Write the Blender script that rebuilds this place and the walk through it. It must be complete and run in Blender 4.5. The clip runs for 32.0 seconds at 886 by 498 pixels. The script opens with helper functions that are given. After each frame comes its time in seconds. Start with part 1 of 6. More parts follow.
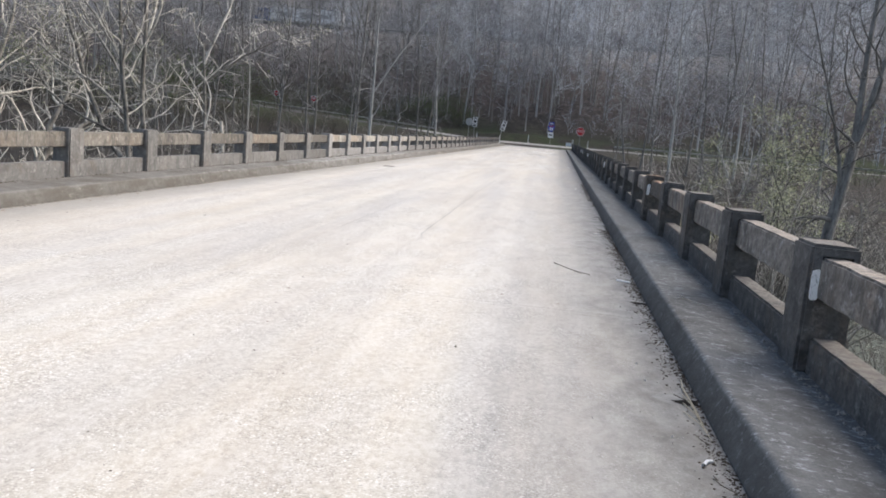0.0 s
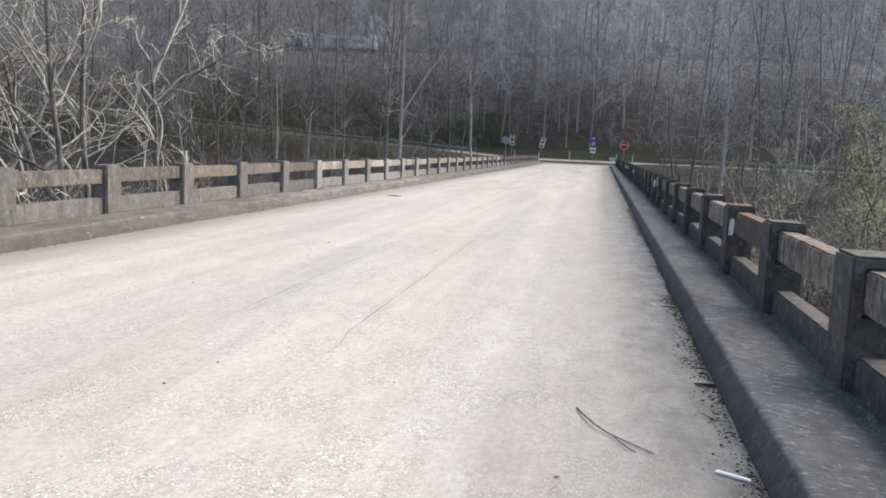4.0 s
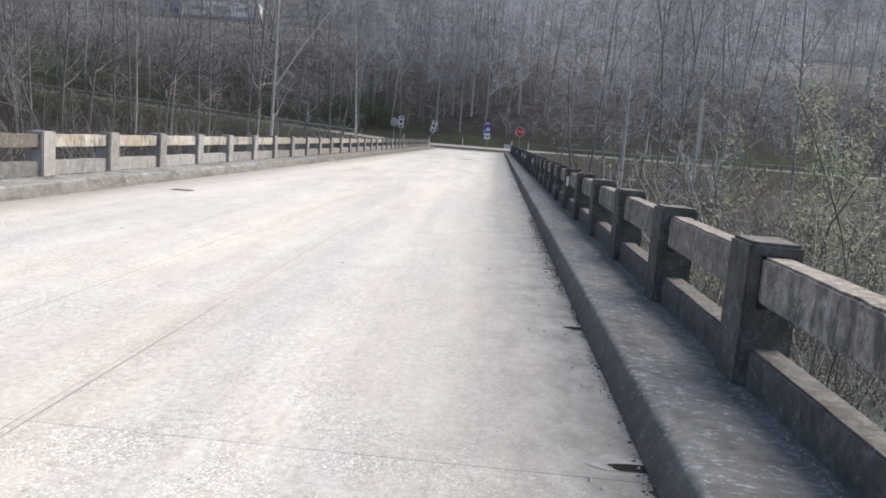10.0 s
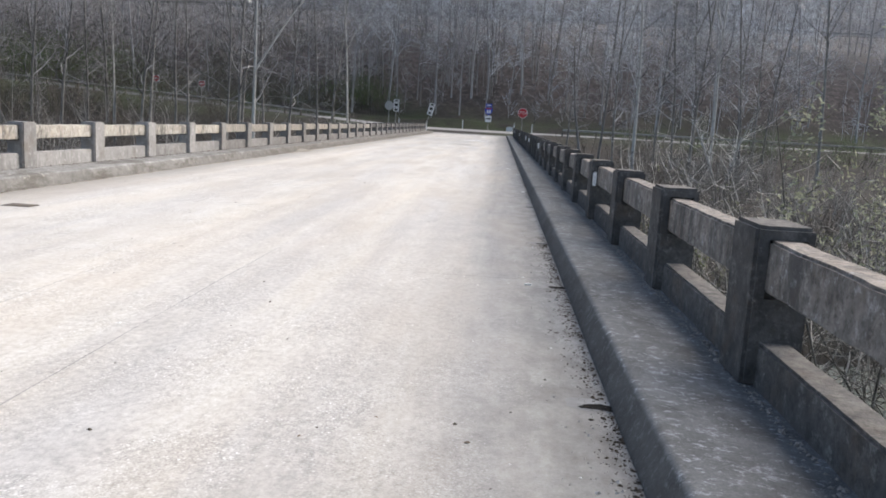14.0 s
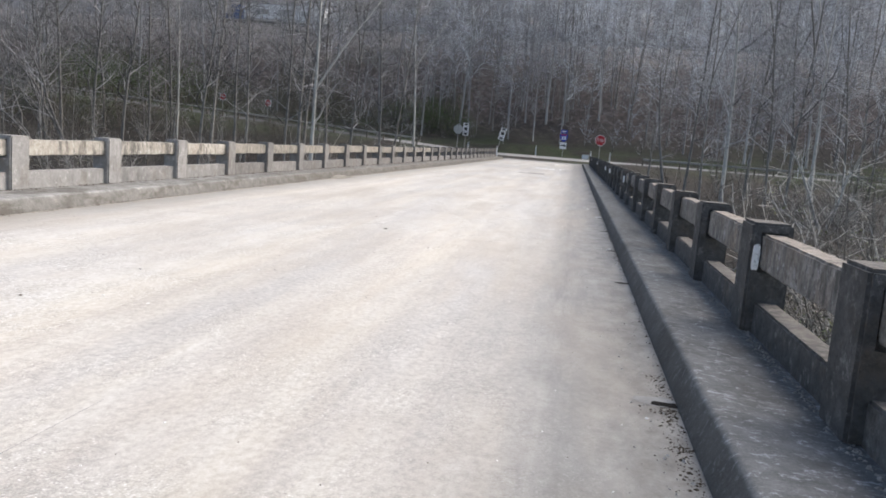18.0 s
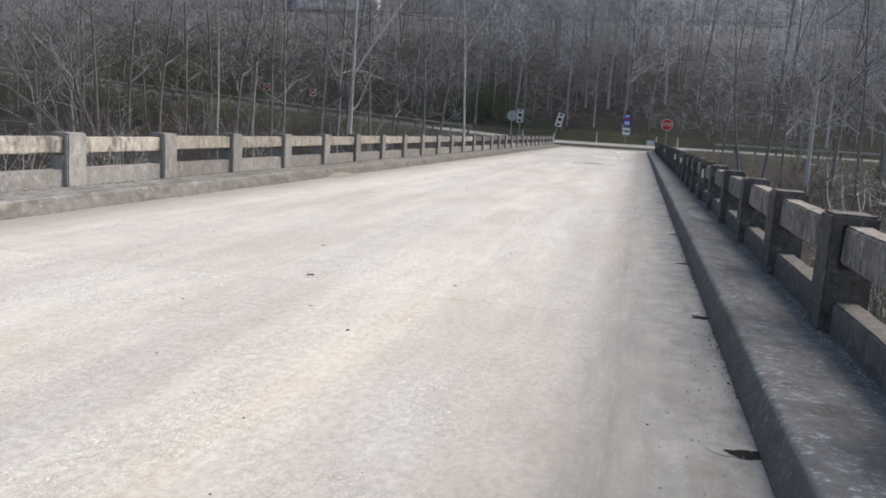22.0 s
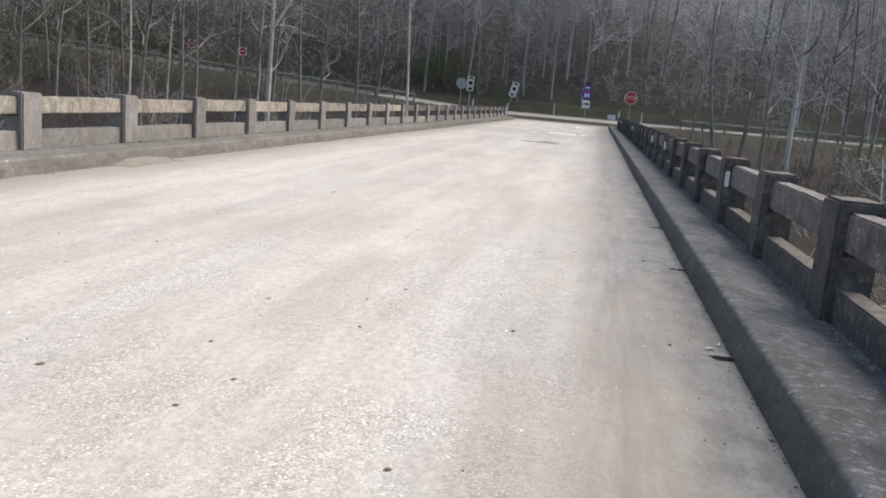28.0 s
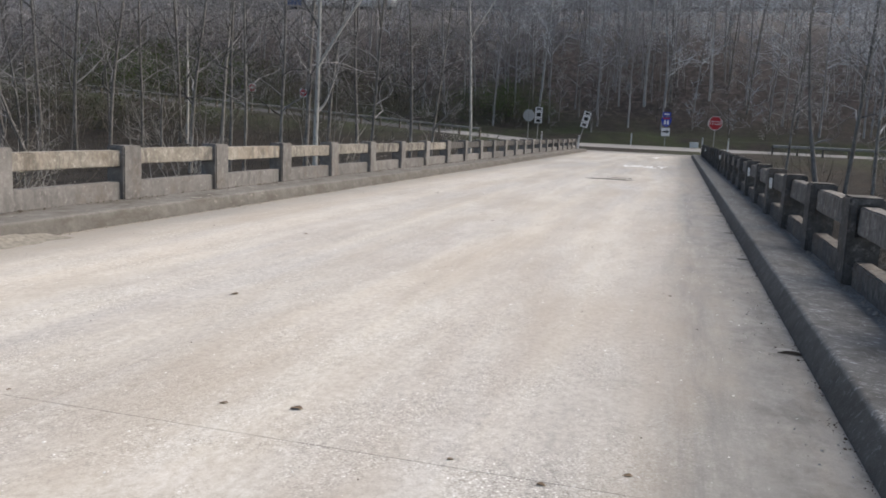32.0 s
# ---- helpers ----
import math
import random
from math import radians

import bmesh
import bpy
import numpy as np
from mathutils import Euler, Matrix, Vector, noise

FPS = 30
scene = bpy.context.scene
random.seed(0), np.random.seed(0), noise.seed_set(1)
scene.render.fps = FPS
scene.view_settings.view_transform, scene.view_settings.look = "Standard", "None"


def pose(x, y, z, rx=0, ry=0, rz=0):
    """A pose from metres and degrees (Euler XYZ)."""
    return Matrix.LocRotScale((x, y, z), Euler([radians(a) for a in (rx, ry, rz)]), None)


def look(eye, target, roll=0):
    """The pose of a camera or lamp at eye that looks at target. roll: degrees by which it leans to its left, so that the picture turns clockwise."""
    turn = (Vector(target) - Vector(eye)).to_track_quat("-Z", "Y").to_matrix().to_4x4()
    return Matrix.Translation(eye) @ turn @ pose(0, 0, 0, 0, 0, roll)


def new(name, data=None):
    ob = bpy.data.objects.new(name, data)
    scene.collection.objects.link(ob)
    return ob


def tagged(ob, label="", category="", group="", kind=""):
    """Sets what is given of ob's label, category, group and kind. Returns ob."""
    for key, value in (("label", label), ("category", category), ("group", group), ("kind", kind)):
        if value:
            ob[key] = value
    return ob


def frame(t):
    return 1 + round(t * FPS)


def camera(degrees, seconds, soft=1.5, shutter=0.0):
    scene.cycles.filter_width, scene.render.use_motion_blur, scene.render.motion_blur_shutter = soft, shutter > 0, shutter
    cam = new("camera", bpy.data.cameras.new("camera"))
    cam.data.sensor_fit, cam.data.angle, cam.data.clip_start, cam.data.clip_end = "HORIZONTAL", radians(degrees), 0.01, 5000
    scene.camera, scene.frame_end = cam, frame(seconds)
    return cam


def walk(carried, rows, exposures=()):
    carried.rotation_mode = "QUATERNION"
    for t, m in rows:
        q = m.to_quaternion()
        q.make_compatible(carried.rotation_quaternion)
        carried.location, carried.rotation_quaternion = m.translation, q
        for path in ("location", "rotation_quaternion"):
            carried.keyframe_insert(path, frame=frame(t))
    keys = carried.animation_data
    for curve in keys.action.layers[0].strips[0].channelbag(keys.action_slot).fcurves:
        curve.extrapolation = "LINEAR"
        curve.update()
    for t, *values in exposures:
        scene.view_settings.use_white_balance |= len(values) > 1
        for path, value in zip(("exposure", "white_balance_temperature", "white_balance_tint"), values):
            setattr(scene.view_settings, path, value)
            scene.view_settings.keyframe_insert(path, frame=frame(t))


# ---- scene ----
cam = camera(57.2, 32.0, soft=1.75)
METRES, EYE, TILT, LEAN, TURN = 41.2, 1.48, 0.0, 0.0, 8.35
PATH = [
    (0, (0.121, -0.272, 1.501), (-0.132, 1.69, 1.208), 5.1),
    (0.5, (0.024, 0.424, 1.5), (-0.273, 2.378, 1.195), 4.7),
    (1, (0.086, 1.085, 1.499), (-0.292, 3.027, 1.209), 4.0),
    (1.5, (0.062, 1.672, 1.494), (-0.354, 3.613, 1.249), 3.8),
    (2, (0.098, 2.328, 1.489), (-0.336, 4.264, 1.235), 3.6),
    (2.5, (0.089, 2.968, 1.487), (-0.386, 4.884, 1.166), 2.0),
    (3, (0.133, 3.626, 1.509), (-0.305, 5.552, 1.193), 1.8),
    (3.5, (0.268, 4.234, 1.528), (-0.113, 6.177, 1.244), 1.7),
    (5.5, (0.274, 6.687, 1.475), (-0.159, 8.628, 1.268), 5.4),
    (6, (0.22, 7.381, 1.457), (-0.264, 9.306, 1.214), 4.9),
    (6.5, (0.205, 8.045, 1.465), (-0.298, 9.964, 1.209), 3.4),
    (7, (0.229, 8.712, 1.474), (-0.232, 10.643, 1.23), 2.8),
    (7.5, (0.247, 9.419, 1.482), (-0.111, 11.375, 1.268), 4.8),
    (8, (0.332, 10.065, 1.503), (0.041, 12.03, 1.27), 3.7),
    (8.5, (0.343, 10.757, 1.5), (0.193, 12.737, 1.261), 3.4),
    (9, (0.392, 11.426, 1.478), (0.297, 13.407, 1.219), 1.9),
    (9.5, (0.341, 12.057, 1.456), (0.232, 14.037, 1.199), 1.4),
    (10, (0.324, 12.7, 1.435), (0.212, 14.678, 1.161), 4.5),
    (10.5, (0.313, 13.39, 1.443), (0.108, 15.355, 1.13), 3.7),
    (11, (0.324, 14.056, 1.438), (0.138, 16.027, 1.155), 2.8),
    (11.5, (0.398, 14.725, 1.457), (0.255, 16.703, 1.199), 2.1),
    (12, (0.377, 15.425, 1.453), (0.27, 17.406, 1.204), 3.7),
    (12.5, (0.443, 16.093, 1.464), (0.338, 18.073, 1.204), 3.7),
    (13, (0.388, 16.809, 1.45), (0.286, 18.789, 1.186), 4.5),
    (13.5, (0.419, 17.511, 1.41), (0.321, 19.49, 1.135), 3.7),
    (14, (0.457, 18.04, 1.418), (0.336, 20.011, 1.105), 3.3),
    (14.5, (0.507, 18.606, 1.383), (0.362, 20.578, 1.077), 4.8),
    (16.5, (0.39, 21.099, 1.445), (0.185, 23.076, 1.217), 5.6),
    (17, (0.43, 21.756, 1.434), (0.182, 23.724, 1.175), 2.5),
    (17.5, (0.386, 22.527, 1.425), (0.126, 24.494, 1.176), 3.0),
    (18, (0.405, 23.155, 1.41), (0.107, 25.115, 1.145), 4.6),
    (18.5, (0.347, 23.781, 1.422), (0.042, 25.738, 1.144), 5.3),
    (19, (0.316, 24.52, 1.419), (0.029, 26.477, 1.122), 5.6),
    (19.5, (0.279, 25.185, 1.421), (-0.026, 27.133, 1.087), 4.8),
    (20, (0.244, 25.805, 1.427), (-0.06, 27.757, 1.115), 4.2),
    (20.5, (0.31, 26.412, 1.464), (-0.033, 28.365, 1.195), 3.1),
    (21, (0.342, 27.11, 1.443), (-0.032, 29.058, 1.187), 4.2),
    (21.5, (0.454, 27.693, 1.445), (0.009, 29.62, 1.144), 2.0),
    (22, (0.45, 28.406, 1.428), (0.004, 30.332, 1.125), 3.5),
    (22.5, (0.474, 29.027, 1.431), (-0.032, 30.938, 1.129), 3.9),
    (23, (0.456, 29.615, 1.416), (-0.027, 31.536, 1.14), 4.1),
    (23.5, (0.43, 30.281, 1.42), (0.002, 32.217, 1.161), 4.6),
    (24, (0.386, 30.91, 1.415), (-0.068, 32.838, 1.135), 3.0),
    (24.5, (0.314, 31.603, 1.418), (-0.178, 33.525, 1.16), 3.1),
    (26.5, (0.185, 34.144, 1.433), (-0.304, 36.048, 1.064), 6.7),
    (27, (0.158, 34.741, 1.423), (-0.345, 36.625, 0.978), 5.1),
    (27.5, (0.137, 35.393, 1.431), (-0.276, 37.3, 0.99), 5.2),
    (28, (0.131, 35.956, 1.433), (-0.202, 37.893, 1.064), 5.1),
    (28.5, (0.15, 36.528, 1.442), (-0.344, 38.437, 1.111), 2.3),
    (29, (0.163, 37.184, 1.445), (-0.328, 39.104, 1.175), 3.5),
    (29.5, (0.234, 37.766, 1.444), (-0.283, 39.676, 1.156), 3.4),
    (30, (0.205, 38.428, 1.429), (-0.25, 40.35, 1.114), 4.4),
    (30.5, (0.232, 38.992, 1.423), (-0.181, 40.913, 1.05), 3.4),
    (31, (0.188, 39.625, 1.402), (-0.292, 41.513, 0.95), 2.2),
    (31.5, (0.158, 40.179, 1.427), (-0.358, 42.069, 1.024), 2.3),
    (32, (0.175, 40.684, 1.472), (-0.361, 42.588, 1.173), 2.6),
]
walk(cam, [(t, look(eye, target, roll)) for t, eye, target, roll in PATH],
     exposures=[(0, 0.42, 6370, 10), (3, 0.35, 6430, 10), (7, 0.36, 6370, 10), (9, 0.52, 6340, 10), (14, 0.49, 6340, 10), (19, 0.44, 6390, 10), (23, 0.26, 6470, 10), (27, 0.23, 6610, 10), (28.2, 0.38, 6550, 10), (29.2, 0.28, 6520, 10), (30, 0.17, 6550, 10), (31, 0.02, 6590, 10), (32, 0.1, 6570, 10)])

# ---- world, sun ----
SUN_EL, SUN_AZ = 36.0, 52.0          # degrees; azimuth from +y towards +x
world = bpy.data.worlds.new("sky")
scene.world = world
world.use_nodes = True
wn = world.node_tree
sky = wn.nodes.new("ShaderNodeTexSky")
sky.sky_type, sky.sun_disc = "NISHITA", False
sky.sun_elevation, sky.sun_rotation = radians(SUN_EL), radians(SUN_AZ)
sky.air_density, sky.dust_density, sky.ozone_density = 1.0, 3.0, 1.0
hazy = wn.nodes.new("ShaderNodeHueSaturation")
hazy.inputs["Saturation"].default_value = 0.88
wn.links.new(sky.outputs[0], hazy.inputs["Color"])
wn.links.new(hazy.outputs[0], wn.nodes["Background"].inputs[0])
wn.nodes["Background"].inputs[1].default_value = 0.165
sun = new("sun", bpy.data.lights.new("sun", "SUN"))
sun.data.energy, sun.data.angle, sun.data.color = 3.2, radians(68), (1.0, 0.91, 0.80)
sa, se = radians(SUN_AZ), radians(SUN_EL)
sun.matrix_world = look((0, 0, 0), (-math.sin(sa) * math.cos(se), -math.cos(sa) * math.cos(se), -math.sin(se)))


# ---- materials ----
def mat_new(name, rough=0.9, metal=0.0):
    m = bpy.data.materials.new(name)
    m.use_nodes = True
    b = m.node_tree.nodes["Principled BSDF"]
    b.inputs["Roughness"].default_value, b.inputs["Metallic"].default_value = rough, metal
    b.inputs["Specular IOR Level"].default_value = 0.3
    return m, m.node_tree, b


def nd(nt, kind, **kw):
    n = nt.nodes.new(kind)
    for k, v in kw.items():
        if k in n.inputs:
            n.inputs[k].default_value = v
    return n


def coords(nt, scale=(1, 1, 1), obj=False):
    g = nt.nodes.new("ShaderNodeTexCoord") if obj else nt.nodes.new("ShaderNodeNewGeometry")
    mp = nt.nodes.new("ShaderNodeMapping")
    mp.inputs["Scale"].default_value = scale
    nt.links.new(g.outputs["Object" if obj else "Position"], mp.inputs[0])
    return mp.outputs[0]


def noise_out(nt, vec, scale, detail=6, rough=0.6):
    n = nd(nt, "ShaderNodeTexNoise", Scale=scale, Detail=detail, Roughness=rough)
    nt.links.new(vec, n.inputs["Vector"])
    return n.outputs["Fac"]


def ramp(nt, fac, stops):
    r = nt.nodes.new("ShaderNodeValToRGB")
    while len(r.color_ramp.elements) < len(stops):
        r.color_ramp.elements.new(0.5)
    for e, (p, c) in zip(r.color_ramp.elements, stops):
        e.position, e.color = p, (*c, 1) if len(c) == 3 else c
    nt.links.new(fac, r.inputs[0])
    return r.outputs[0]


def grey(v):
    return (v, v, v)


def mix(nt, fac, a, b, mode="MIX"):
    n = nt.nodes.new("ShaderNodeMix")
    n.data_type, n.blend_type = "RGBA", mode
    for s, i in ((fac, 0), (a, 6), (b, 7)):
        if isinstance(s, (int, float)):
            n.inputs[i].default_value = s
        elif isinstance(s, tuple):
            n.inputs[i].default_value = (*s, 1)
        else:
            nt.links.new(s, n.inputs[i])
    return n.outputs[2]


def bump(nt, b, height, strength=0.3, dist=0.01):
    n = nd(nt, "ShaderNodeBump", Strength=strength, Distance=dist)
    nt.links.new(height, n.inputs["Height"])
    nt.links.new(n.outputs[0], b.inputs["Normal"])


def plain(name, col, rough=0.8, metal=0.0, var=0.15, scale=8.0):
    m, nt, b = mat_new(name, rough, metal)
    f = noise_out(nt, coords(nt), scale)
    c = ramp(nt, f, [(0.3, tuple(v * (1 - var) for v in col)), (0.7, tuple(min(1, v * (1 + var)) for v in col))])
    nt.links.new(c, b.inputs["Base Color"])
    bump(nt, b, f, 0.15, 0.004)
    return m


def deck_material():
    m, nt, b = mat_new("deck_concrete", 0.72)
    b.inputs["Specular IOR Level"].default_value = 0.3
    b.inputs["Sheen Weight"].default_value, b.inputs["Sheen Roughness"].default_value = 0.15, 0.5
    p = coords(nt)
    big = noise_out(nt, coords(nt, (1.4, 0.12, 1)), 0.6, 4, 0.55)
    streak = noise_out(nt, coords(nt, (1.6, 0.05, 1)), 1.5, 5, 0.6)
    mid = noise_out(nt, coords(nt, (1, 0.45, 1)), 5.0, 6, 0.65)
    fine = noise_out(nt, p, 70.0, 3, 0.7)
    c = ramp(nt, big, [(0.3, (0.455, 0.44, 0.418)), (0.5, (0.53, 0.5, 0.453)), (0.72, (0.605, 0.552, 0.474))])
    patchy = noise_out(nt, coords(nt, (1.3, 0.1, 1)), 1.1, 7, 0.62)
    c = mix(nt, 0.36, c, ramp(nt, patchy, [(0.36, (0.40, 0.41, 0.43)), (0.5, grey(0.5)), (0.64, (0.60, 0.57, 0.52))]), "OVERLAY")
    c = mix(nt, 0.38, c, ramp(nt, streak, [(0.3, grey(0.40)), (0.6, grey(0.62))]), "OVERLAY")
    c = mix(nt, 0.4, c, ramp(nt, mid, [(0.35, grey(0.4)), (0.65, grey(0.6))]), "OVERLAY")
    inf = nt.nodes.new("ShaderNodeObjectInfo")
    c = mix(nt, 0.5, c, ramp(nt, inf.outputs["Random"], [(0.0, grey(0.44)), (1.0, grey(0.56))]), "OVERLAY")
    # exposed aggregate: pale and dark pebbles where the skin has worn off
    worn = ramp(nt, noise_out(nt, coords(nt, (1, 0.6, 1)), 1.6, 6, 0.7), [(0.42, grey(0.12)), (0.60, grey(1))])
    worn = mix(nt, 1.0, worn, ramp(nt, inf.outputs["Random"], [(0.2, grey(0.45)), (0.8, grey(1))]), "MULTIPLY")
    vo = nd(nt, "ShaderNodeTexVoronoi", Scale=120.0)
    nt.links.new(p, vo.inputs["Vector"])
    c = mix(nt, mix(nt, 1.0, worn, grey(0.7), "MULTIPLY"), c, ramp(nt, vo.outputs["Color"], [(0.2, grey(0.24)), (0.5, grey(0.5)), (0.85, grey(0.82))]), "OVERLAY")
    c = mix(nt, mix(nt, 1.0, worn, grey(0.5), "MULTIPLY"), c, mix(nt, 1.0, c, (0.76, 0.765, 0.77), "MULTIPLY"))
    peb = nd(nt, "ShaderNodeTexVoronoi", Scale=48.0)
    nt.links.new(coords(nt, (1, 1, 0.02)), peb.inputs["Vector"])
    core = ramp(nt, peb.outputs["Distance"], [(0.26, grey(1)), (0.36, grey(0))])
    pale = mix(nt, 1.0, core, ramp(nt, peb.outputs["Color"], [(0.56, grey(0)), (0.60, grey(1))]), "MULTIPLY")
    dark = mix(nt, 1.0, core, ramp(nt, peb.outputs["Color"], [(0.38, grey(0.8)), (0.42, grey(0))]), "MULTIPLY")
    c = mix(nt, mix(nt, 1.0, pale, worn, "MULTIPLY"), c, (0.86, 0.85, 0.82))
    c = mix(nt, mix(nt, 1.0, dark, worn, "MULTIPLY"), c, (0.24, 0.22, 0.19))
    chip = nd(nt, "ShaderNodeTexVoronoi", Scale=24.0)
    nt.links.new(coords(nt, (1, 0.8, 0.02)), chip.inputs["Vector"])
    white = mix(nt, 1.0, ramp(nt, chip.outputs["Distance"], [(0.10, grey(1)), (0.15, grey(0))]), ramp(nt, chip.outputs["Color"], [(0.55, grey(0)), (0.6, grey(1))]), "MULTIPLY")
    c = mix(nt, mix(nt, 1.0, white, ramp(nt, worn, [(0.2, grey(0.15)), (0.6, grey(1))]), "MULTIPLY"), c, (0.95, 0.945, 0.93))
    clots = noise_out(nt, coords(nt, (1, 0.7, 1)), 22.0, 5, 0.75)
    c = mix(nt, 0.6, c, ramp(nt, clots, [(0.36, grey(0.33)), (0.5, grey(0.5)), (0.66, grey(0.66))]), "OVERLAY")
    # grime gathered in the gutters at both kerbs, plus the right railing's soft shade
    sep = nt.nodes.new("ShaderNodeSeparateXYZ")
    g = nt.nodes.new("ShaderNodeNewGeometry")
    nt.links.new(g.outputs["Position"], sep.inputs[0])
    w = nt.nodes.new("ShaderNodeMath")
    w.operation = "ADD"
    nz = nd(nt, "ShaderNodeMath", )
    nz.operation = "MULTIPLY"
    nz.inputs[1].default_value = 0.9
    nt.links.new(noise_out(nt, coords(nt, (1, 0.45, 1)), 1.7, 6, 0.65), nz.inputs[0])
    nt.links.new(sep.outputs[0], w.inputs[0])
    nt.links.new(nz.outputs[0], w.inputs[1])
    dirt_shade = nd(nt, "ShaderNodeMapRange")
    dirt_shade.inputs["From Min"].default_value, dirt_shade.inputs["From Max"].default_value = -0.1, 1.85
    nt.links.new(w.outputs[0], dirt_shade.inputs["Value"])
    grime_shade = mix(nt, mid, (0.1, 0.097, 0.093), (0.3, 0.294, 0.28))
    c = mix(nt, dirt_shade.outputs[0], c, grime_shade)
    blot = ramp(nt, noise_out(nt, coords(nt, (1, 0.6, 1)), 4.5, 8, 0.72), [(0.42, grey(0.1)), (0.62, grey(0.75))])
    close = nd(nt, "ShaderNodeMapRange")
    close.inputs["From Min"].default_value, close.inputs["From Max"].default_value = 0.75, 1.45
    nt.links.new(w.outputs[0], close.inputs["Value"])
    c = mix(nt, mix(nt, 1.0, blot, close.outputs[0], "MULTIPLY"), c, (0.07, 0.066, 0.06))
    # a darker streak along the edge of the gutter's dark band
    off = nd(nt, "ShaderNodeMath")
    off.operation = "ADD"
    sway = mix(nt, 1.0, noise_out(nt, coords(nt, (1, 0.12, 1)), 1.3, 4, 0.6), grey(0.34), "MULTIPLY")
    nt.links.new(sep.outputs[0], off.inputs[0])
    nt.links.new(sway, off.inputs[1])
    streaky = ramp(nt, noise_out(nt, coords(nt, (3, 0.25, 1)), 2.6, 8, 0.75), [(0.36, grey(0.12)), (0.62, grey(0.85))])
    lower, upper = nd(nt, "ShaderNodeMapRange"), nd(nt, "ShaderNodeMapRange")
    for q, a, b_ in ((lower, 0.26, 0.62), (upper, 1.05, 0.62)):
        q.inputs["From Min"].default_value, q.inputs["From Max"].default_value = a, b_
        nt.links.new(off.outputs[0], q.inputs["Value"])
    band = mix(nt, 1.0, mix(nt, 1.0, lower.outputs[0], upper.outputs[0], "MULTIPLY"), streaky, "MULTIPLY")
    begin = nd(nt, "ShaderNodeMapRange")
    begin.inputs["From Min"].default_value, begin.inputs["From Max"].default_value = 22.0, 31.0
    nt.links.new(sep.outputs[1], begin.inputs["Value"])
    c = mix(nt, mix(nt, 1.0, band, begin.outputs[0], "MULTIPLY"), c, (0.16, 0.157, 0.152))
    far = nd(nt, "ShaderNodeMapRange")
    far.inputs["From Min"].default_value, far.inputs["From Max"].default_value = -5.2, -6.4
    nt.links.new(w.outputs[0], far.inputs["Value"])
    c = mix(nt, far.outputs[0], c, (0.24, 0.22, 0.19))
    # brown tracked-in soil, in faint drifts
    soil = ramp(nt, noise_out(nt, coords(nt, (1, 0.22, 1)), 0.9, 8, 0.68), [(0.45, grey(0)), (0.66, grey(0.6))])
    along = nd(nt, "ShaderNodeMapRange")
    along.inputs["From Min"].default_value, along.inputs["From Max"].default_value = 22.0, 44.0
    along.inputs["To Min"].default_value, along.inputs["To Max"].default_value = 0.45, 1.0
    nt.links.new(sep.outputs[1], along.inputs["Value"])
    soil = mix(nt, 1.0, soil, along.outputs[0], "MULTIPLY")
    c = mix(nt, soil, c, (0.36, 0.305, 0.24))
    nt.links.new(c, b.inputs["Base Color"])
    h = mix(nt, 0.5, vo.outputs["Distance"], fine)
    bump(nt, b, h, 0.22, 0.004)
    return m


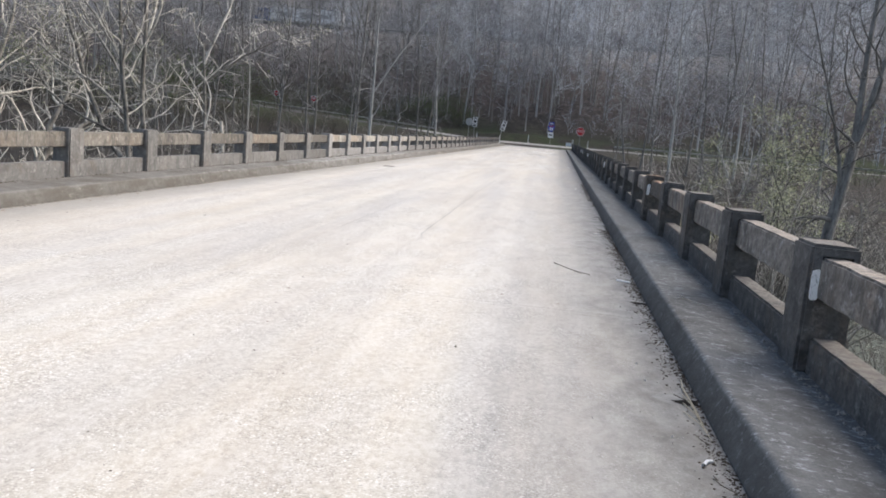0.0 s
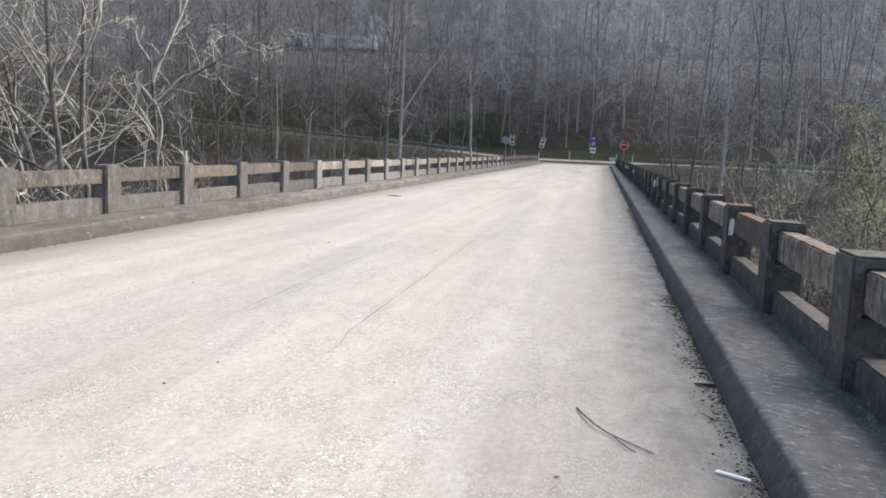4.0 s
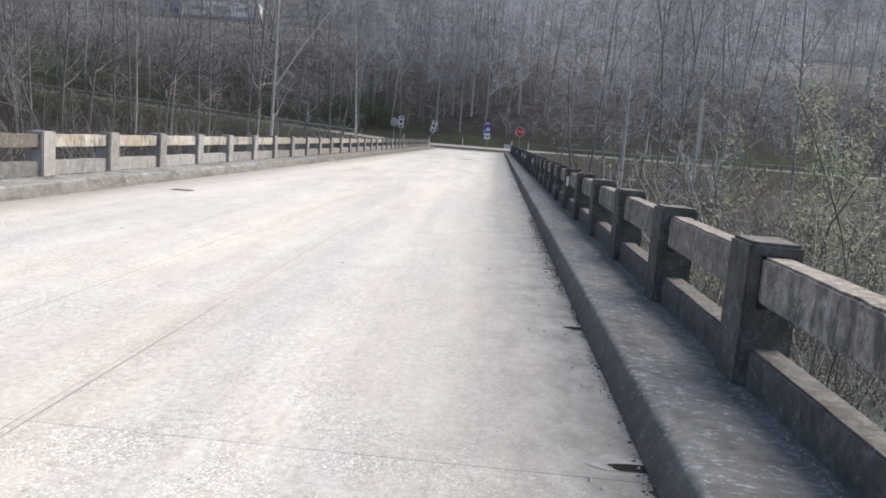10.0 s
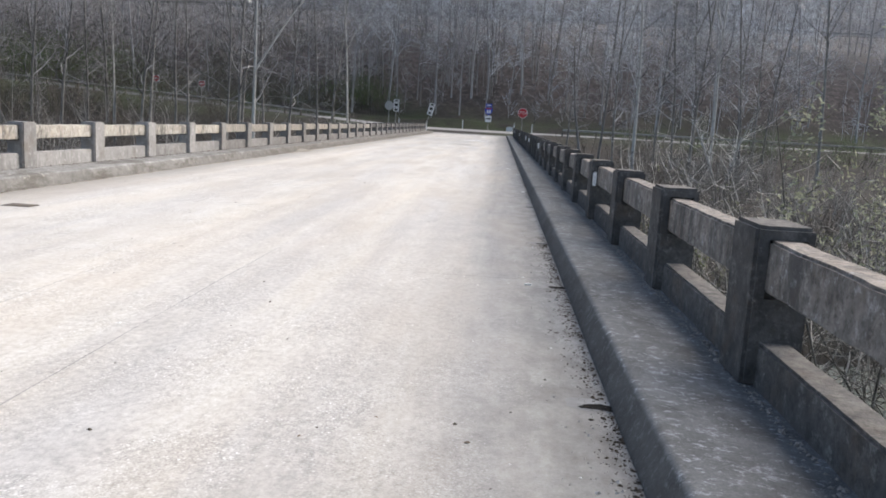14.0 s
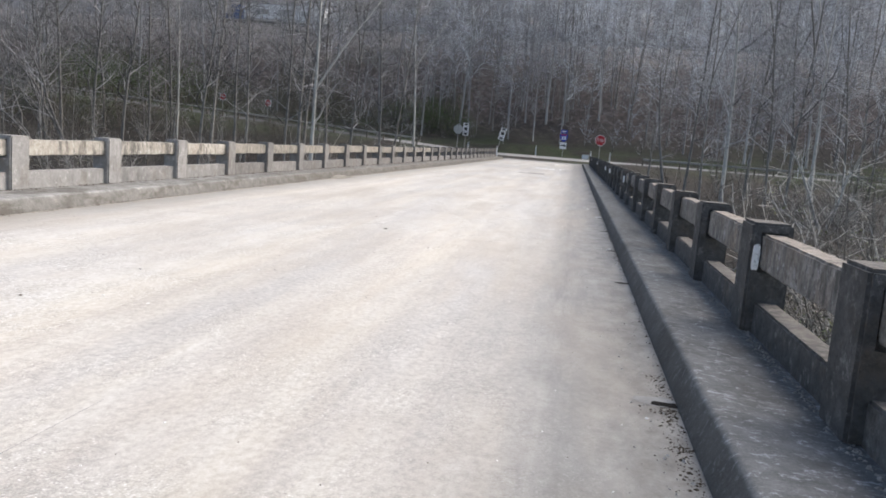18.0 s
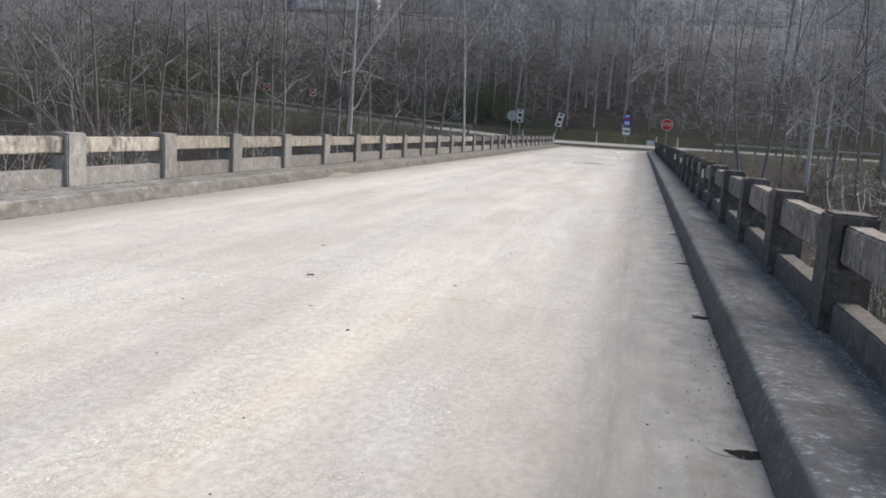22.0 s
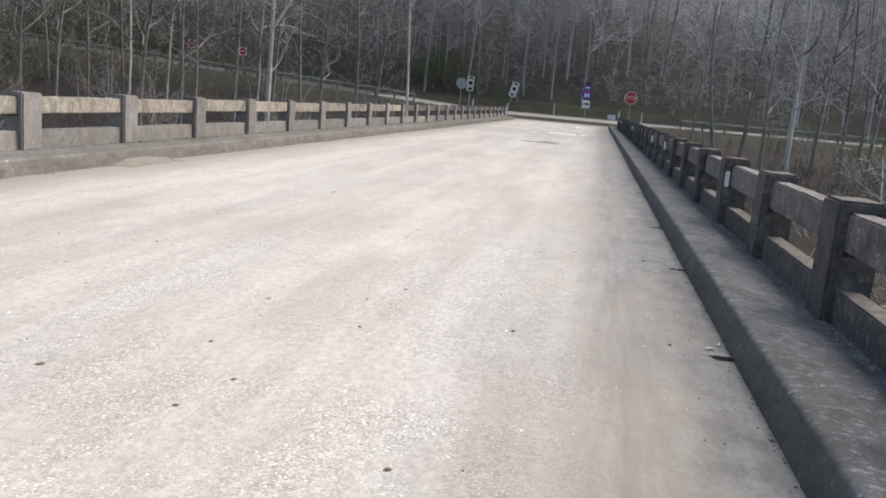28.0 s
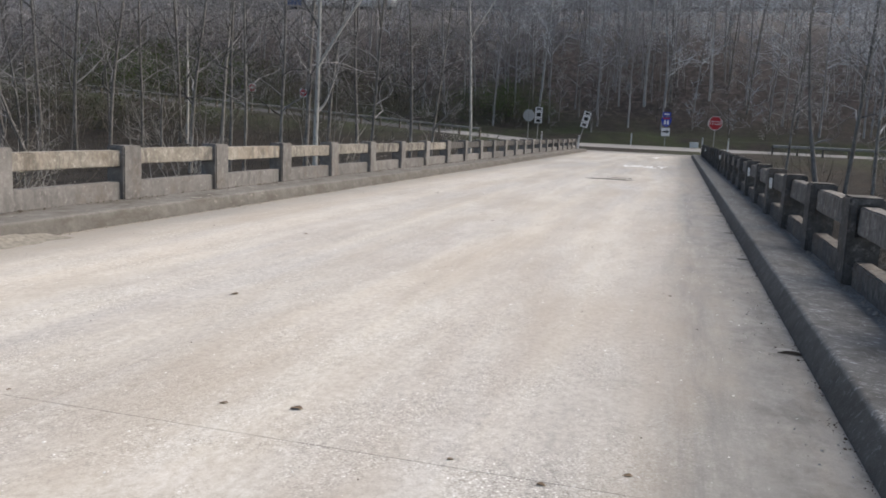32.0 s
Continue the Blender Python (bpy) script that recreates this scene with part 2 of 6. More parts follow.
def rail_material(name="weathered_concrete", tones=((0.15, 0.14, 0.125), (0.33, 0.31, 0.275), (0.52, 0.49, 0.44)), rusty=0.5, top=(0.5, 0.49, 0.46), topf=0.5, drips=0.6, blotf=0.3, pit=0.65):
    """Old cast concrete: dark drip streaks, pale weathered patches, a little rust and lichen."""
    m, nt, b = mat_new(name, 0.9)
    p = coords(nt)
    inf = nt.nodes.new("ShaderNodeObjectInfo")
    mid = noise_out(nt, p, 7.0, 8, 0.75)
    drip = noise_out(nt, coords(nt, (1, 1, 0.3)), 9.0, 7, 0.7)
    big = noise_out(nt, p, 0.9, 4, 0.6)
    c = ramp(nt, mid, [(0.3, tones[0]), (0.55, tones[1]), (0.75, tones[2])])
    c = mix(nt, 0.75, c, ramp(nt, inf.outputs["Random"], [(0.0, grey(0.38)), (0.6, grey(0.52)), (1.0, grey(0.62))]), "OVERLAY")
    dripf = ramp(nt, drip, [(0.45, grey(0)), (0.57, grey(drips))])
    sparse = ramp(nt, big, [(0.38, grey(0)), (0.55, grey(1))])
    c = mix(nt, mix(nt, 1.0, dripf, sparse, "MULTIPLY"), c, (0.07, 0.068, 0.066))
    rust = noise_out(nt, coords(nt, (1, 1, 0.6)), 1.1, 5, 0.6)
    r2 = nt.nodes.new("ShaderNodeMath")
    r2.operation = "MULTIPLY_ADD"
    nt.links.new(inf.outputs["Random"], r2.inputs[0])
    r2.inputs[1].default_value, r2.inputs[2].default_value = 0.22, -0.11
    r3 = nt.nodes.new("ShaderNodeMath")
    nt.links.new(r2.outputs[0], r3.inputs[0])
    nt.links.new(rust, r3.inputs[1])
    c = mix(nt, mix(nt, 1.0, ramp(nt, r3.outputs[0], [(0.58, grey(0)), (0.76, grey(rusty))]), ramp(nt, drip, [(0.42, grey(1)), (0.6, grey(0.2))]), "MULTIPLY"), c, (0.27, 0.18, 0.11))
    pale = noise_out(nt, p, 11.0, 6, 0.75)
    c = mix(nt, ramp(nt, pale, [(0.56, grey(0)), (0.68, grey(0.55))]), c, tuple(min(0.6, v * 1.5) for v in tones[2]))
    brown = noise_out(nt, p, 2.6, 6, 0.7)
    c = mix(nt, ramp(nt, brown, [(0.52, grey(0)), (0.7, grey(0.4))]), c, (0.13, 0.095, 0.065))
    # patches of the top colour on upper faces
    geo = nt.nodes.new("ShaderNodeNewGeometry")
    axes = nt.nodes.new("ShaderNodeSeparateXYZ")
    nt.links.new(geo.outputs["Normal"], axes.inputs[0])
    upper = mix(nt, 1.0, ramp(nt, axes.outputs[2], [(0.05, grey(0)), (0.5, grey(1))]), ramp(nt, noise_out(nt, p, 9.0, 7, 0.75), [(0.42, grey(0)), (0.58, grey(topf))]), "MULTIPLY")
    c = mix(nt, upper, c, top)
    pits = noise_out(nt, coords(nt, (1, 1, 0.9)), 24.0, 5, 0.75)
    c = mix(nt, ramp(nt, pits, [(0.55, grey(0)), (0.62, grey(pit))]), c, (0.075, 0.068, 0.06))
    blots = noise_out(nt, p, 13.0, 7, 0.78)
    c = mix(nt, ramp(nt, blots, [(0.5, grey(0)), (0.6, grey(blotf))]), c, tuple(v * 0.75 for v in tones[0]))
    spots = nd(nt, "ShaderNodeTexVoronoi", Scale=30.0)
    nt.links.new(p, spots.inputs["Vector"])
    c = mix(nt, ramp(nt, spots.outputs["Distance"], [(0.08, grey(0.54 * pit)), (0.2, grey(0))]), c, (0.1, 0.1, 0.095))
    nt.links.new(c, b.inputs["Base Color"])
    bump(nt, b, mix(nt, 0.4, mid, noise_out(nt, p, 60.0, 3)), 0.5, 0.014)
    return m


def kerb_material(name, k, pale, grime_shade, cool=0.0, stain=0.0):
    m, nt, b = mat_new(name, 0.85)
    p = coords(nt)
    mid = noise_out(nt, p, 5.0, 8, 0.72)
    flecks = noise_out(nt, coords(nt, (0.7, 1.15, 1)), 20.0, 7, 0.8)
    big = noise_out(nt, coords(nt, (1, 0.3, 1)), 0.9, 5, 0.6)
    c = ramp(nt, mid, [(0.3, (0.13 * k, 0.128 * k, 0.122 * k)), (0.55, (0.225 * k, 0.222 * k, 0.214 * k)), (0.78, (0.34 * k, 0.335 * k, 0.325 * k))])
    c = mix(nt, 0.6, c, ramp(nt, big, [(0.3, grey(0.36)), (0.7, grey(0.62))]), "OVERLAY")
    c = mix(nt, ramp(nt, flecks, [(0.55, grey(0)), (0.6, grey(pale))]), c, (0.52 * k, 0.53 * k, 0.53 * k))
    crumbs = noise_out(nt, p, 75.0, 3, 0.7)
    c = mix(nt, 0.45, c, ramp(nt, crumbs, [(0.35, grey(0.3)), (0.65, grey(0.68))]), "OVERLAY")
    c = mix(nt, 1.0, c, (1 - 0.07 * cool, 1.0, 1 + 0.07 * cool), "MULTIPLY")
    damp = noise_out(nt, coords(nt, (1, 0.5, 1)), 2.2, 5, 0.65)
    c = mix(nt, ramp(nt, damp, [(0.5, grey(0)), (0.66, grey(0.55))]), c, (0.085 * k, 0.08 * k, 0.072 * k))
    if stain:
        # darker on the first bays and again past the middle of the bridge
        place = nt.nodes.new("ShaderNodeSeparateXYZ")
        where = nt.nodes.new("ShaderNodeNewGeometry")
        nt.links.new(where.outputs["Position"], place.inputs[0])
        for lo, hi in ((24.0, 17.0), (39.0, 47.0)):
            run = nd(nt, "ShaderNodeMapRange")
            run.inputs["From Min"].default_value, run.inputs["From Max"].default_value, run.inputs["To Max"].default_value = lo, hi, 0.6
            nt.links.new(place.outputs[1], run.inputs["Value"])
            c = mix(nt, run.outputs[0], c, mix(nt, mid, (0.07, 0.064, 0.056), (0.19, 0.178, 0.16)))
        patchy = noise_out(nt, coords(nt, (1, 0.45, 1.6)), 2.4, 8, 0.7)
        c = mix(nt, ramp(nt, patchy, [(0.5, grey(0)), (0.6, grey(stain))]), c, (0.11, 0.1, 0.085))
        spall = noise_out(nt, coords(nt, (1, 0.7, 1)), 8.0, 6, 0.75)
        c = mix(nt, mix(nt, 1.0, ramp(nt, spall, [(0.6, grey(0)), (0.66, grey(0.8))]), ramp(nt, big, [(0.5, grey(0)), (0.56, grey(1))]), "MULTIPLY"), c, (0.55, 0.52, 0.47))
    # by normal: road grime up the face and, on the right kerb, its shade
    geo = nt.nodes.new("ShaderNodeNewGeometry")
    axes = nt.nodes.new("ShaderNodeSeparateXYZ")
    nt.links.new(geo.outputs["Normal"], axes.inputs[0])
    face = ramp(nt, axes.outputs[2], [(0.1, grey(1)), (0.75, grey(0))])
    blot = ramp(nt, noise_out(nt, coords(nt, (1, 0.7, 0.6)), 6.0, 7, 0.7), [(0.3, grey(0.75 * grime_shade)), (0.6, grey(grime_shade))])
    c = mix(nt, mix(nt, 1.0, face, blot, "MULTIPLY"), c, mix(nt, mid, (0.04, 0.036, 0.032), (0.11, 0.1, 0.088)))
    nt.links.new(c, b.inputs["Base Color"])
    bump(nt, b, mix(nt, 0.5, mid, noise_out(nt, p, 60.0, 3)), 0.5, 0.01)
    return m


def ground_material():
    m, nt, b = mat_new("leaf_litter", 0.95)
    p = coords(nt)
    f = noise_out(nt, p, 0.7, 8, 0.7)
    fine = noise_out(nt, p, 9.0, 5, 0.75)
    # bank litter toned dark, with the woods' shade in the colour
    c = ramp(nt, f, [(0.3, (0.014, 0.013, 0.011)), (0.5, (0.032, 0.028, 0.024)), (0.72, (0.065, 0.052, 0.042))])
    c = mix(nt, 0.7, c, ramp(nt, fine, [(0.35, grey(0.3)), (0.65, grey(0.68))]), "OVERLAY")
    # grass on the gentler banks next to the road
    sep = nt.nodes.new("ShaderNodeSeparateXYZ")
    g = nt.nodes.new("ShaderNodeNewGeometry")
    nt.links.new(g.outputs["Position"], sep.inputs[0])
    lo = nd(nt, "ShaderNodeMapRange")
    lo.inputs["From Min"].default_value, lo.inputs["From Max"].default_value = 103.0, 112.0
    hi = nd(nt, "ShaderNodeMapRange")
    hi.inputs["From Min"].default_value, hi.inputs["From Max"].default_value = 146.0, 133.0
    nt.links.new(sep.outputs[1], lo.inputs["Value"])
    nt.links.new(sep.outputs[1], hi.inputs["Value"])
    mu = nt.nodes.new("ShaderNodeMath")
    mu.operation = "MULTIPLY"
    nt.links.new(lo.outputs[0], mu.inputs[0])
    nt.links.new(hi.outputs[0], mu.inputs[1])
    patch = ramp(nt, noise_out(nt, p, 0.16, 4, 0.6), [(0.4, grey(0)), (0.62, grey(0.85))])
    gm = nt.nodes.new("ShaderNodeMath")
    gm.operation = "MULTIPLY"
    nt.links.new(mu.outputs[0], gm.inputs[0])
    nt.links.new(patch, gm.inputs[1])
    c = mix(nt, gm.outputs[0], c, mix(nt, fine, (0.02, 0.032, 0.011), (0.06, 0.08, 0.03)))
    foot = nd(nt, "ShaderNodeMapRange")
    foot.inputs["From Min"].default_value, foot.inputs["From Max"].default_value = 134.0, 145.0
    nt.links.new(sep.outputs[1], foot.inputs["Value"])
    slope = ramp(nt, noise_out(nt, coords(nt, (1, 1, 1.6)), 1.1, 9, 0.78), [(0.34, (0.024, 0.021, 0.02)), (0.5, (0.08, 0.068, 0.064)), (0.68, (0.24, 0.2, 0.182))])
    c = mix(nt, foot.outputs[0], c, slope)
    # upper slope mixed to a pale grey that stands for haze
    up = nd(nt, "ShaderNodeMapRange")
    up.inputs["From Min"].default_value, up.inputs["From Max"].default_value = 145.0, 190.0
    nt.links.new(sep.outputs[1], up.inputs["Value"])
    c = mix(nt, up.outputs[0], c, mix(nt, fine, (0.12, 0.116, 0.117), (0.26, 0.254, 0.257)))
    nt.links.new(c, b.inputs["Base Color"])
    bump(nt, b, fine, 0.6, 0.08)
    return m


def bark_material(name, dark, pale, patch=0.5, lit=None):
    """lit: the share of limbs left in a sunlit tone; the rest are darkened like shade."""
    m, nt, b = mat_new(name, 0.9)
    p = coords(nt, (1, 1, 0.35))
    f = noise_out(nt, p, 7.0, 6, 0.7)
    inf = nt.nodes.new("ShaderNodeObjectInfo")
    c = ramp(nt, f, [(0.32, dark), (0.32 + patch * 0.5, pale)])
    c = mix(nt, 0.6, c, ramp(nt, inf.outputs["Random"], [(0.0, grey(0.33)), (1.0, grey(0.66))]), "OVERLAY")
    if lit is not None:
        geo = nt.nodes.new("ShaderNodeNewGeometry")
        c = mix(nt, ramp(nt, geo.outputs["Random Per Island"], [(1 - lit - 0.08, grey(0)), (1 - lit + 0.08, grey(1))]), mix(nt, 1.0, c, grey(0.3), "MULTIPLY"), c)
    nt.links.new(c, b.inputs["Base Color"])
    bump(nt, b, f, 0.4, 0.03)
    return m


def leaf_material(name, a, bcol):
    m, nt, b = mat_new(name, 0.7)
    g = nt.nodes.new("ShaderNodeNewGeometry")
    nt.links.new(ramp(nt, g.outputs["Random Per Island"], [(0, a), (1, bcol)]), b.inputs["Base Color"])
    b.inputs["Transmission Weight"].default_value = 0.0
    return m


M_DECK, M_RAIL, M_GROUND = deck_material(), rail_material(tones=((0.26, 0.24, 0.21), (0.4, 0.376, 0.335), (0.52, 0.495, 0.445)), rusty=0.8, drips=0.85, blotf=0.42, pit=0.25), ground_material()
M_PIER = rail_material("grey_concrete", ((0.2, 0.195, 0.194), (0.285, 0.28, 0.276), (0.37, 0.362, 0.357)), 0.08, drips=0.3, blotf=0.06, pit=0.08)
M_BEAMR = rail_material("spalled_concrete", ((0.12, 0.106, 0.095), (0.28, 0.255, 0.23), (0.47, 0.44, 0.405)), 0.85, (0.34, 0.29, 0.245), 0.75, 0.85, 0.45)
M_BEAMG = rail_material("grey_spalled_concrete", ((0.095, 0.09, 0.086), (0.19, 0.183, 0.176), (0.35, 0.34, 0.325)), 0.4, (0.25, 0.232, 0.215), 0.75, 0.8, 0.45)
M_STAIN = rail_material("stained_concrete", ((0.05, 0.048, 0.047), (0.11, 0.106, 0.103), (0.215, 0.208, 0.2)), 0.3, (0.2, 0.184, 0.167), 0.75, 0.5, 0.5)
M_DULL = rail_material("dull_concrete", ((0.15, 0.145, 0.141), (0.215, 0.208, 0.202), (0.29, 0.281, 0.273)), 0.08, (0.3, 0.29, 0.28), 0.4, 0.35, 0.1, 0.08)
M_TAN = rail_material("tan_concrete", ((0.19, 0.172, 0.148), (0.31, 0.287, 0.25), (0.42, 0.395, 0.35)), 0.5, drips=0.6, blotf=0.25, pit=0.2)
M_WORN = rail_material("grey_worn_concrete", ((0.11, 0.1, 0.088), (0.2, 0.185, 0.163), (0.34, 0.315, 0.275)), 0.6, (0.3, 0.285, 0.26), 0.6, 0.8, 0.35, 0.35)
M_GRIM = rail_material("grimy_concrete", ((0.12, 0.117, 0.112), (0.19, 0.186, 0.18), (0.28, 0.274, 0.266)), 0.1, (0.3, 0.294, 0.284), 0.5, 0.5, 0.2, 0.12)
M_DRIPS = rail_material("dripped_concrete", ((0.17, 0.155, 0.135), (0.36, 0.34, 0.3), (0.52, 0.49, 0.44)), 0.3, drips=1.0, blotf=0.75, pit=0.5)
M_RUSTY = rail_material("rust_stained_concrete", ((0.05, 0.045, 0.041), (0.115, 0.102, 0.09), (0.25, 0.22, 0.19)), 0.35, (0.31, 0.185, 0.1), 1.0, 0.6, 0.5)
# right kerb darker and cooler: stains, with the railing's shade painted in
M_KERB, M_KERBL = kerb_material("stained_shaded_kerb", 0.74, 0.8, 1.0, 0.35), kerb_material("pale_kerb", 1.2, 0.15, 0.6, 0.0, 0.8)
M_CROSS = plain("grey_asphalt", (0.3, 0.293, 0.283), 0.9, 0, 0.2, 1.2)
M_ROAD = plain("worn_road", (0.36, 0.35, 0.335), 0.9, 0, 0.2, 1.2)
M_JOINT = plain("joint_filler", (0.10, 0.095, 0.09), 0.9)
M_PAINT = plain("white_paint", (0.9, 0.9, 0.89), 0.7, 0, 0.06, 30)
M_MARK, _nt, _b = mat_new("worn_white_paint", 0.7)
_nt.links.new(ramp(_nt, noise_out(_nt, coords(_nt, (1, 1, 0.5)), 55.0, 5, 0.7), [(0.34, (0.34, 0.33, 0.31)), (0.46, (0.9, 0.9, 0.89))]), _b.inputs["Base Color"])
M_BARK = bark_material("grey_bark", (0.085, 0.08, 0.073), (0.33, 0.315, 0.295), 0.7)
M_BARKD = bark_material("dark_bark", (0.09, 0.085, 0.08), (0.22, 0.21, 0.2))
M_SYC = bark_material("sycamore_bark", (0.2, 0.19, 0.17), (0.55, 0.54, 0.51), 0.4)
M_TWIG = bark_material("twig_bark", (0.16, 0.15, 0.14), (0.34, 0.325, 0.31))
M_RIVER = bark_material("river_bark", (0.05, 0.044, 0.039), (0.34, 0.32, 0.285), 0.7)
M_PALE = bark_material("pale_twigs", (0.19, 0.18, 0.165), (0.48, 0.46, 0.42))
M_DIM = bark_material("dark_twigs", (0.055, 0.05, 0.044), (0.14, 0.128, 0.112))
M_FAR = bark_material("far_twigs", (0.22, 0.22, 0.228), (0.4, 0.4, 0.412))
M_MIDT = bark_material("grey_twigs", (0.2, 0.195, 0.193), (0.46, 0.45, 0.445), 0.5, 0.45)
# paler copy of the grey twigs, with glare put into the colour
M_BRIGHT = bark_material("glare_twigs", (0.28, 0.277, 0.28), (0.58, 0.575, 0.58), 0.5, 0.65)
M_TANGLE = bark_material("tangled_twigs", (0.22, 0.205, 0.185), (0.6, 0.57, 0.52), 0.5, 0.3)
# brown twigs paled to stand for haze on the right
M_HAZY = bark_material("hazy_brown_twigs", (0.36, 0.345, 0.33), (0.6, 0.58, 0.555))
# crowns and brush with the sun's brightness put into their colour
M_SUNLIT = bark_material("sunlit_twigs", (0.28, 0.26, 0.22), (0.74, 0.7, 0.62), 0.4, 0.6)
M_BOUGH = bark_material("pale_boughs", (0.1, 0.09, 0.075), (0.62, 0.59, 0.53), 0.5)
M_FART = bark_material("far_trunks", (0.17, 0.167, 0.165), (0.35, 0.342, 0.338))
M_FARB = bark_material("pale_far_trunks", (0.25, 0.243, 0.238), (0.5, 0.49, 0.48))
# haze over the distance is put into these twigs' pale blue-grey
M_FARP = bark_material("hazy_far_twigs", (0.49, 0.525, 0.57), (0.69, 0.73, 0.78))
M_ASPHALT = plain("old_asphalt", (0.085, 0.085, 0.085), 0.9, 0, 0.25, 3)
M_LEAF = leaf_material("spring_leaf", (0.10, 0.12, 0.045), (0.27, 0.28, 0.13))
M_LEAFP = leaf_material("pale_spring_leaf", (0.19, 0.2, 0.11), (0.42, 0.43, 0.28))
M_GREEN = leaf_material("green_thicket_leaf", (0.035, 0.06, 0.016), (0.1, 0.15, 0.045))
M_EVER = leaf_material("evergreen_leaf", (0.034, 0.042, 0.022), (0.1, 0.108, 0.06))
M_STEEL = plain("galvanised_steel", (0.32, 0.32, 0.31), 0.6, 0.0, 0.12, 5)
M_POST = plain("weathered_wood", (0.16, 0.14, 0.12), 0.9)
M_RED = plain("red_sign", (0.42, 0.03, 0.04), 0.5, 0, 0.06)
M_BLUE = plain("blue_sign", (0.03, 0.06, 0.36), 0.5, 0, 0.06)
M_WHITE = plain("white_sign", (0.75, 0.75, 0.75), 0.5, 0, 0.05)
M_CAB = plain("faded_blue_paint", (0.07, 0.12, 0.27), 0.4, 0, 0.06)
M_BLACK = plain("black_sign", (0.02, 0.02, 0.02), 0.5)
M_BACK = plain("sign_back", (0.46, 0.46, 0.45), 0.6, 0.3, 0.08)
M_DEBRIS = plain("litter", (0.07, 0.055, 0.04), 0.95, 0, 0.5, 60)
M_WATER, _nt, _b = mat_new("river_water", 0.12)
_b.inputs["Base Color"].default_value = (0.17, 0.19, 0.165, 1)
bump(_nt, _b, noise_out(_nt, coords(_nt), 1.4, 5), 0.35, 0.15)


# ---- mesh helpers ----
def part(name, bm, material, parent=None, label=""):
    me = bpy.data.meshes.new(name)
    bm.to_mesh(me)
    bm.free()
    return part_mesh(name, me, material, parent, label)


def part_mesh(name, me, material, parent=None, label="", at=None):
    if material is not None and not me.materials:
        me.materials.append(material)
    ob = new(name, me)
    ob.parent = parent
    if at is not None:
        ob.matrix_basis = at
    return tagged(ob, label)


def pydata(name, verts, faces, smooth=False):
    me = bpy.data.meshes.new(name)
    me.from_pydata(verts, [], faces)
    if smooth:
        me.shade_smooth()
    me.update()
    return me


def box_bm(x0, x1, y0, y1, z0, z1, bev=0.0, seg=1):
    bm = bmesh.new()
    bmesh.ops.create_cube(bm, size=1)
    bmesh.ops.scale(bm, vec=(x1 - x0, y1 - y0, z1 - z0), verts=bm.verts)
    bmesh.ops.translate(bm, vec=((x0 + x1) / 2, (y0 + y1) / 2, (z0 + z1) / 2), verts=bm.verts)
    if bev:
        bmesh.ops.bevel(bm, geom=bm.edges[:], offset=bev, segments=seg, affect="EDGES")
    return bm


def rough_up(bm, amount, scale, seed=0):
    for v in bm.verts:
        v.co += amount * noise.noise_vector(v.co * scale + Vector((seed * 7.3, seed * 3.1, 0)))


def empty(name, m=None):
    ob = new(name)
    if m is not None:
        ob.matrix_basis = m
    return ob


def smooth01(t):
    t = min(1.0, max(0.0, t))
    return t * t * (3 - 2 * t)


def steps(v, pts):
    for (a, za), (b, zb) in zip(pts, pts[1:]):
        if v <= b:
            return za + (zb - za) * smooth01((v - a) / (b - a))
    return pts[-1][1]


# ---- plan ----
BAY = 2.44
POST_R, POST_L = 0.63, 2.27          # north faces of the posts, first of each row
RAIL_R, RAIL_L = 1.77, -7.43         # road faces of the railings
KERB_R, KERB_L = 1.12, -6.78
Y0, Y1 = -14.0, 106.0                # the bridge's ends
WATER = -5.9


def road_z(x):
    return 0.40 + 0.062 * max(0.0, -x - 12.0)


def ground_z(x, y):
    z = steps(y, [(-60, 0.0), (-14, -0.6), (8, -3.6), (18, -4.2), (25, -6.6), (42, -6.8), (54, -4.4), (86, -2.6), (101, -0.9),
                  (110.5, road_z(x) - 0.1), (112, road_z(x) - 0.06), (127, road_z(x) - 0.05), (132, 0.9 + road_z(x)), (164, 17.0), (175, 20.5), (185, 20.7), (196, 27), (330, 115), (600, 150), (3000, 170)])
    amp = 0.25 if 106 < y < 128 else 0.9
    if 168 < y < 187:
        amp = 0.05
    if y > 195:
        amp = 3.0
    if 100 < y < 129:
        amp = 0.0
    z += amp * noise.noise(Vector((x * 0.06, y * 0.06, 0.3))) + 0.35 * amp * noise.noise(Vector((x * 0.25, y * 0.25, 5.3)))
    if -9.5 < x < 4 and y < 3:
        z = min(z, -0.7)
    return z


def axis_cells(lo, hi, step, far):
    core = list(np.arange(lo, hi + 0.01, step))
    out = [hi + 12 * 1.7 ** k for k in range(1, 12) if hi + 12 * 1.7 ** k < far] + [far]
    low = [lo - 12 * 1.7 ** k for k in range(1, 12) if lo - 12 * 1.7 ** k > -far] + [-far]
    return sorted(low) + core + out


XS, YS = axis_cells(-110, 90, 2.0, 3000), axis_cells(-30, 250, 2.0, 3000)
gv = [(x, y, ground_z(x, y)) for y in YS for x in XS]
nx = len(XS)
gf = [(j * nx + i, j * nx + i + 1, (j + 1) * nx + i + 1, (j + 1) * nx + i) for j in range(len(YS) - 1) for i in range(nx - 1)]
ground = part_mesh("ground", pydata("ground", gv, gf, True), M_GROUND)
tagged(ground, "leaf-littered wooded hillside and river bank with grassy verge", "ground", kind="structure")
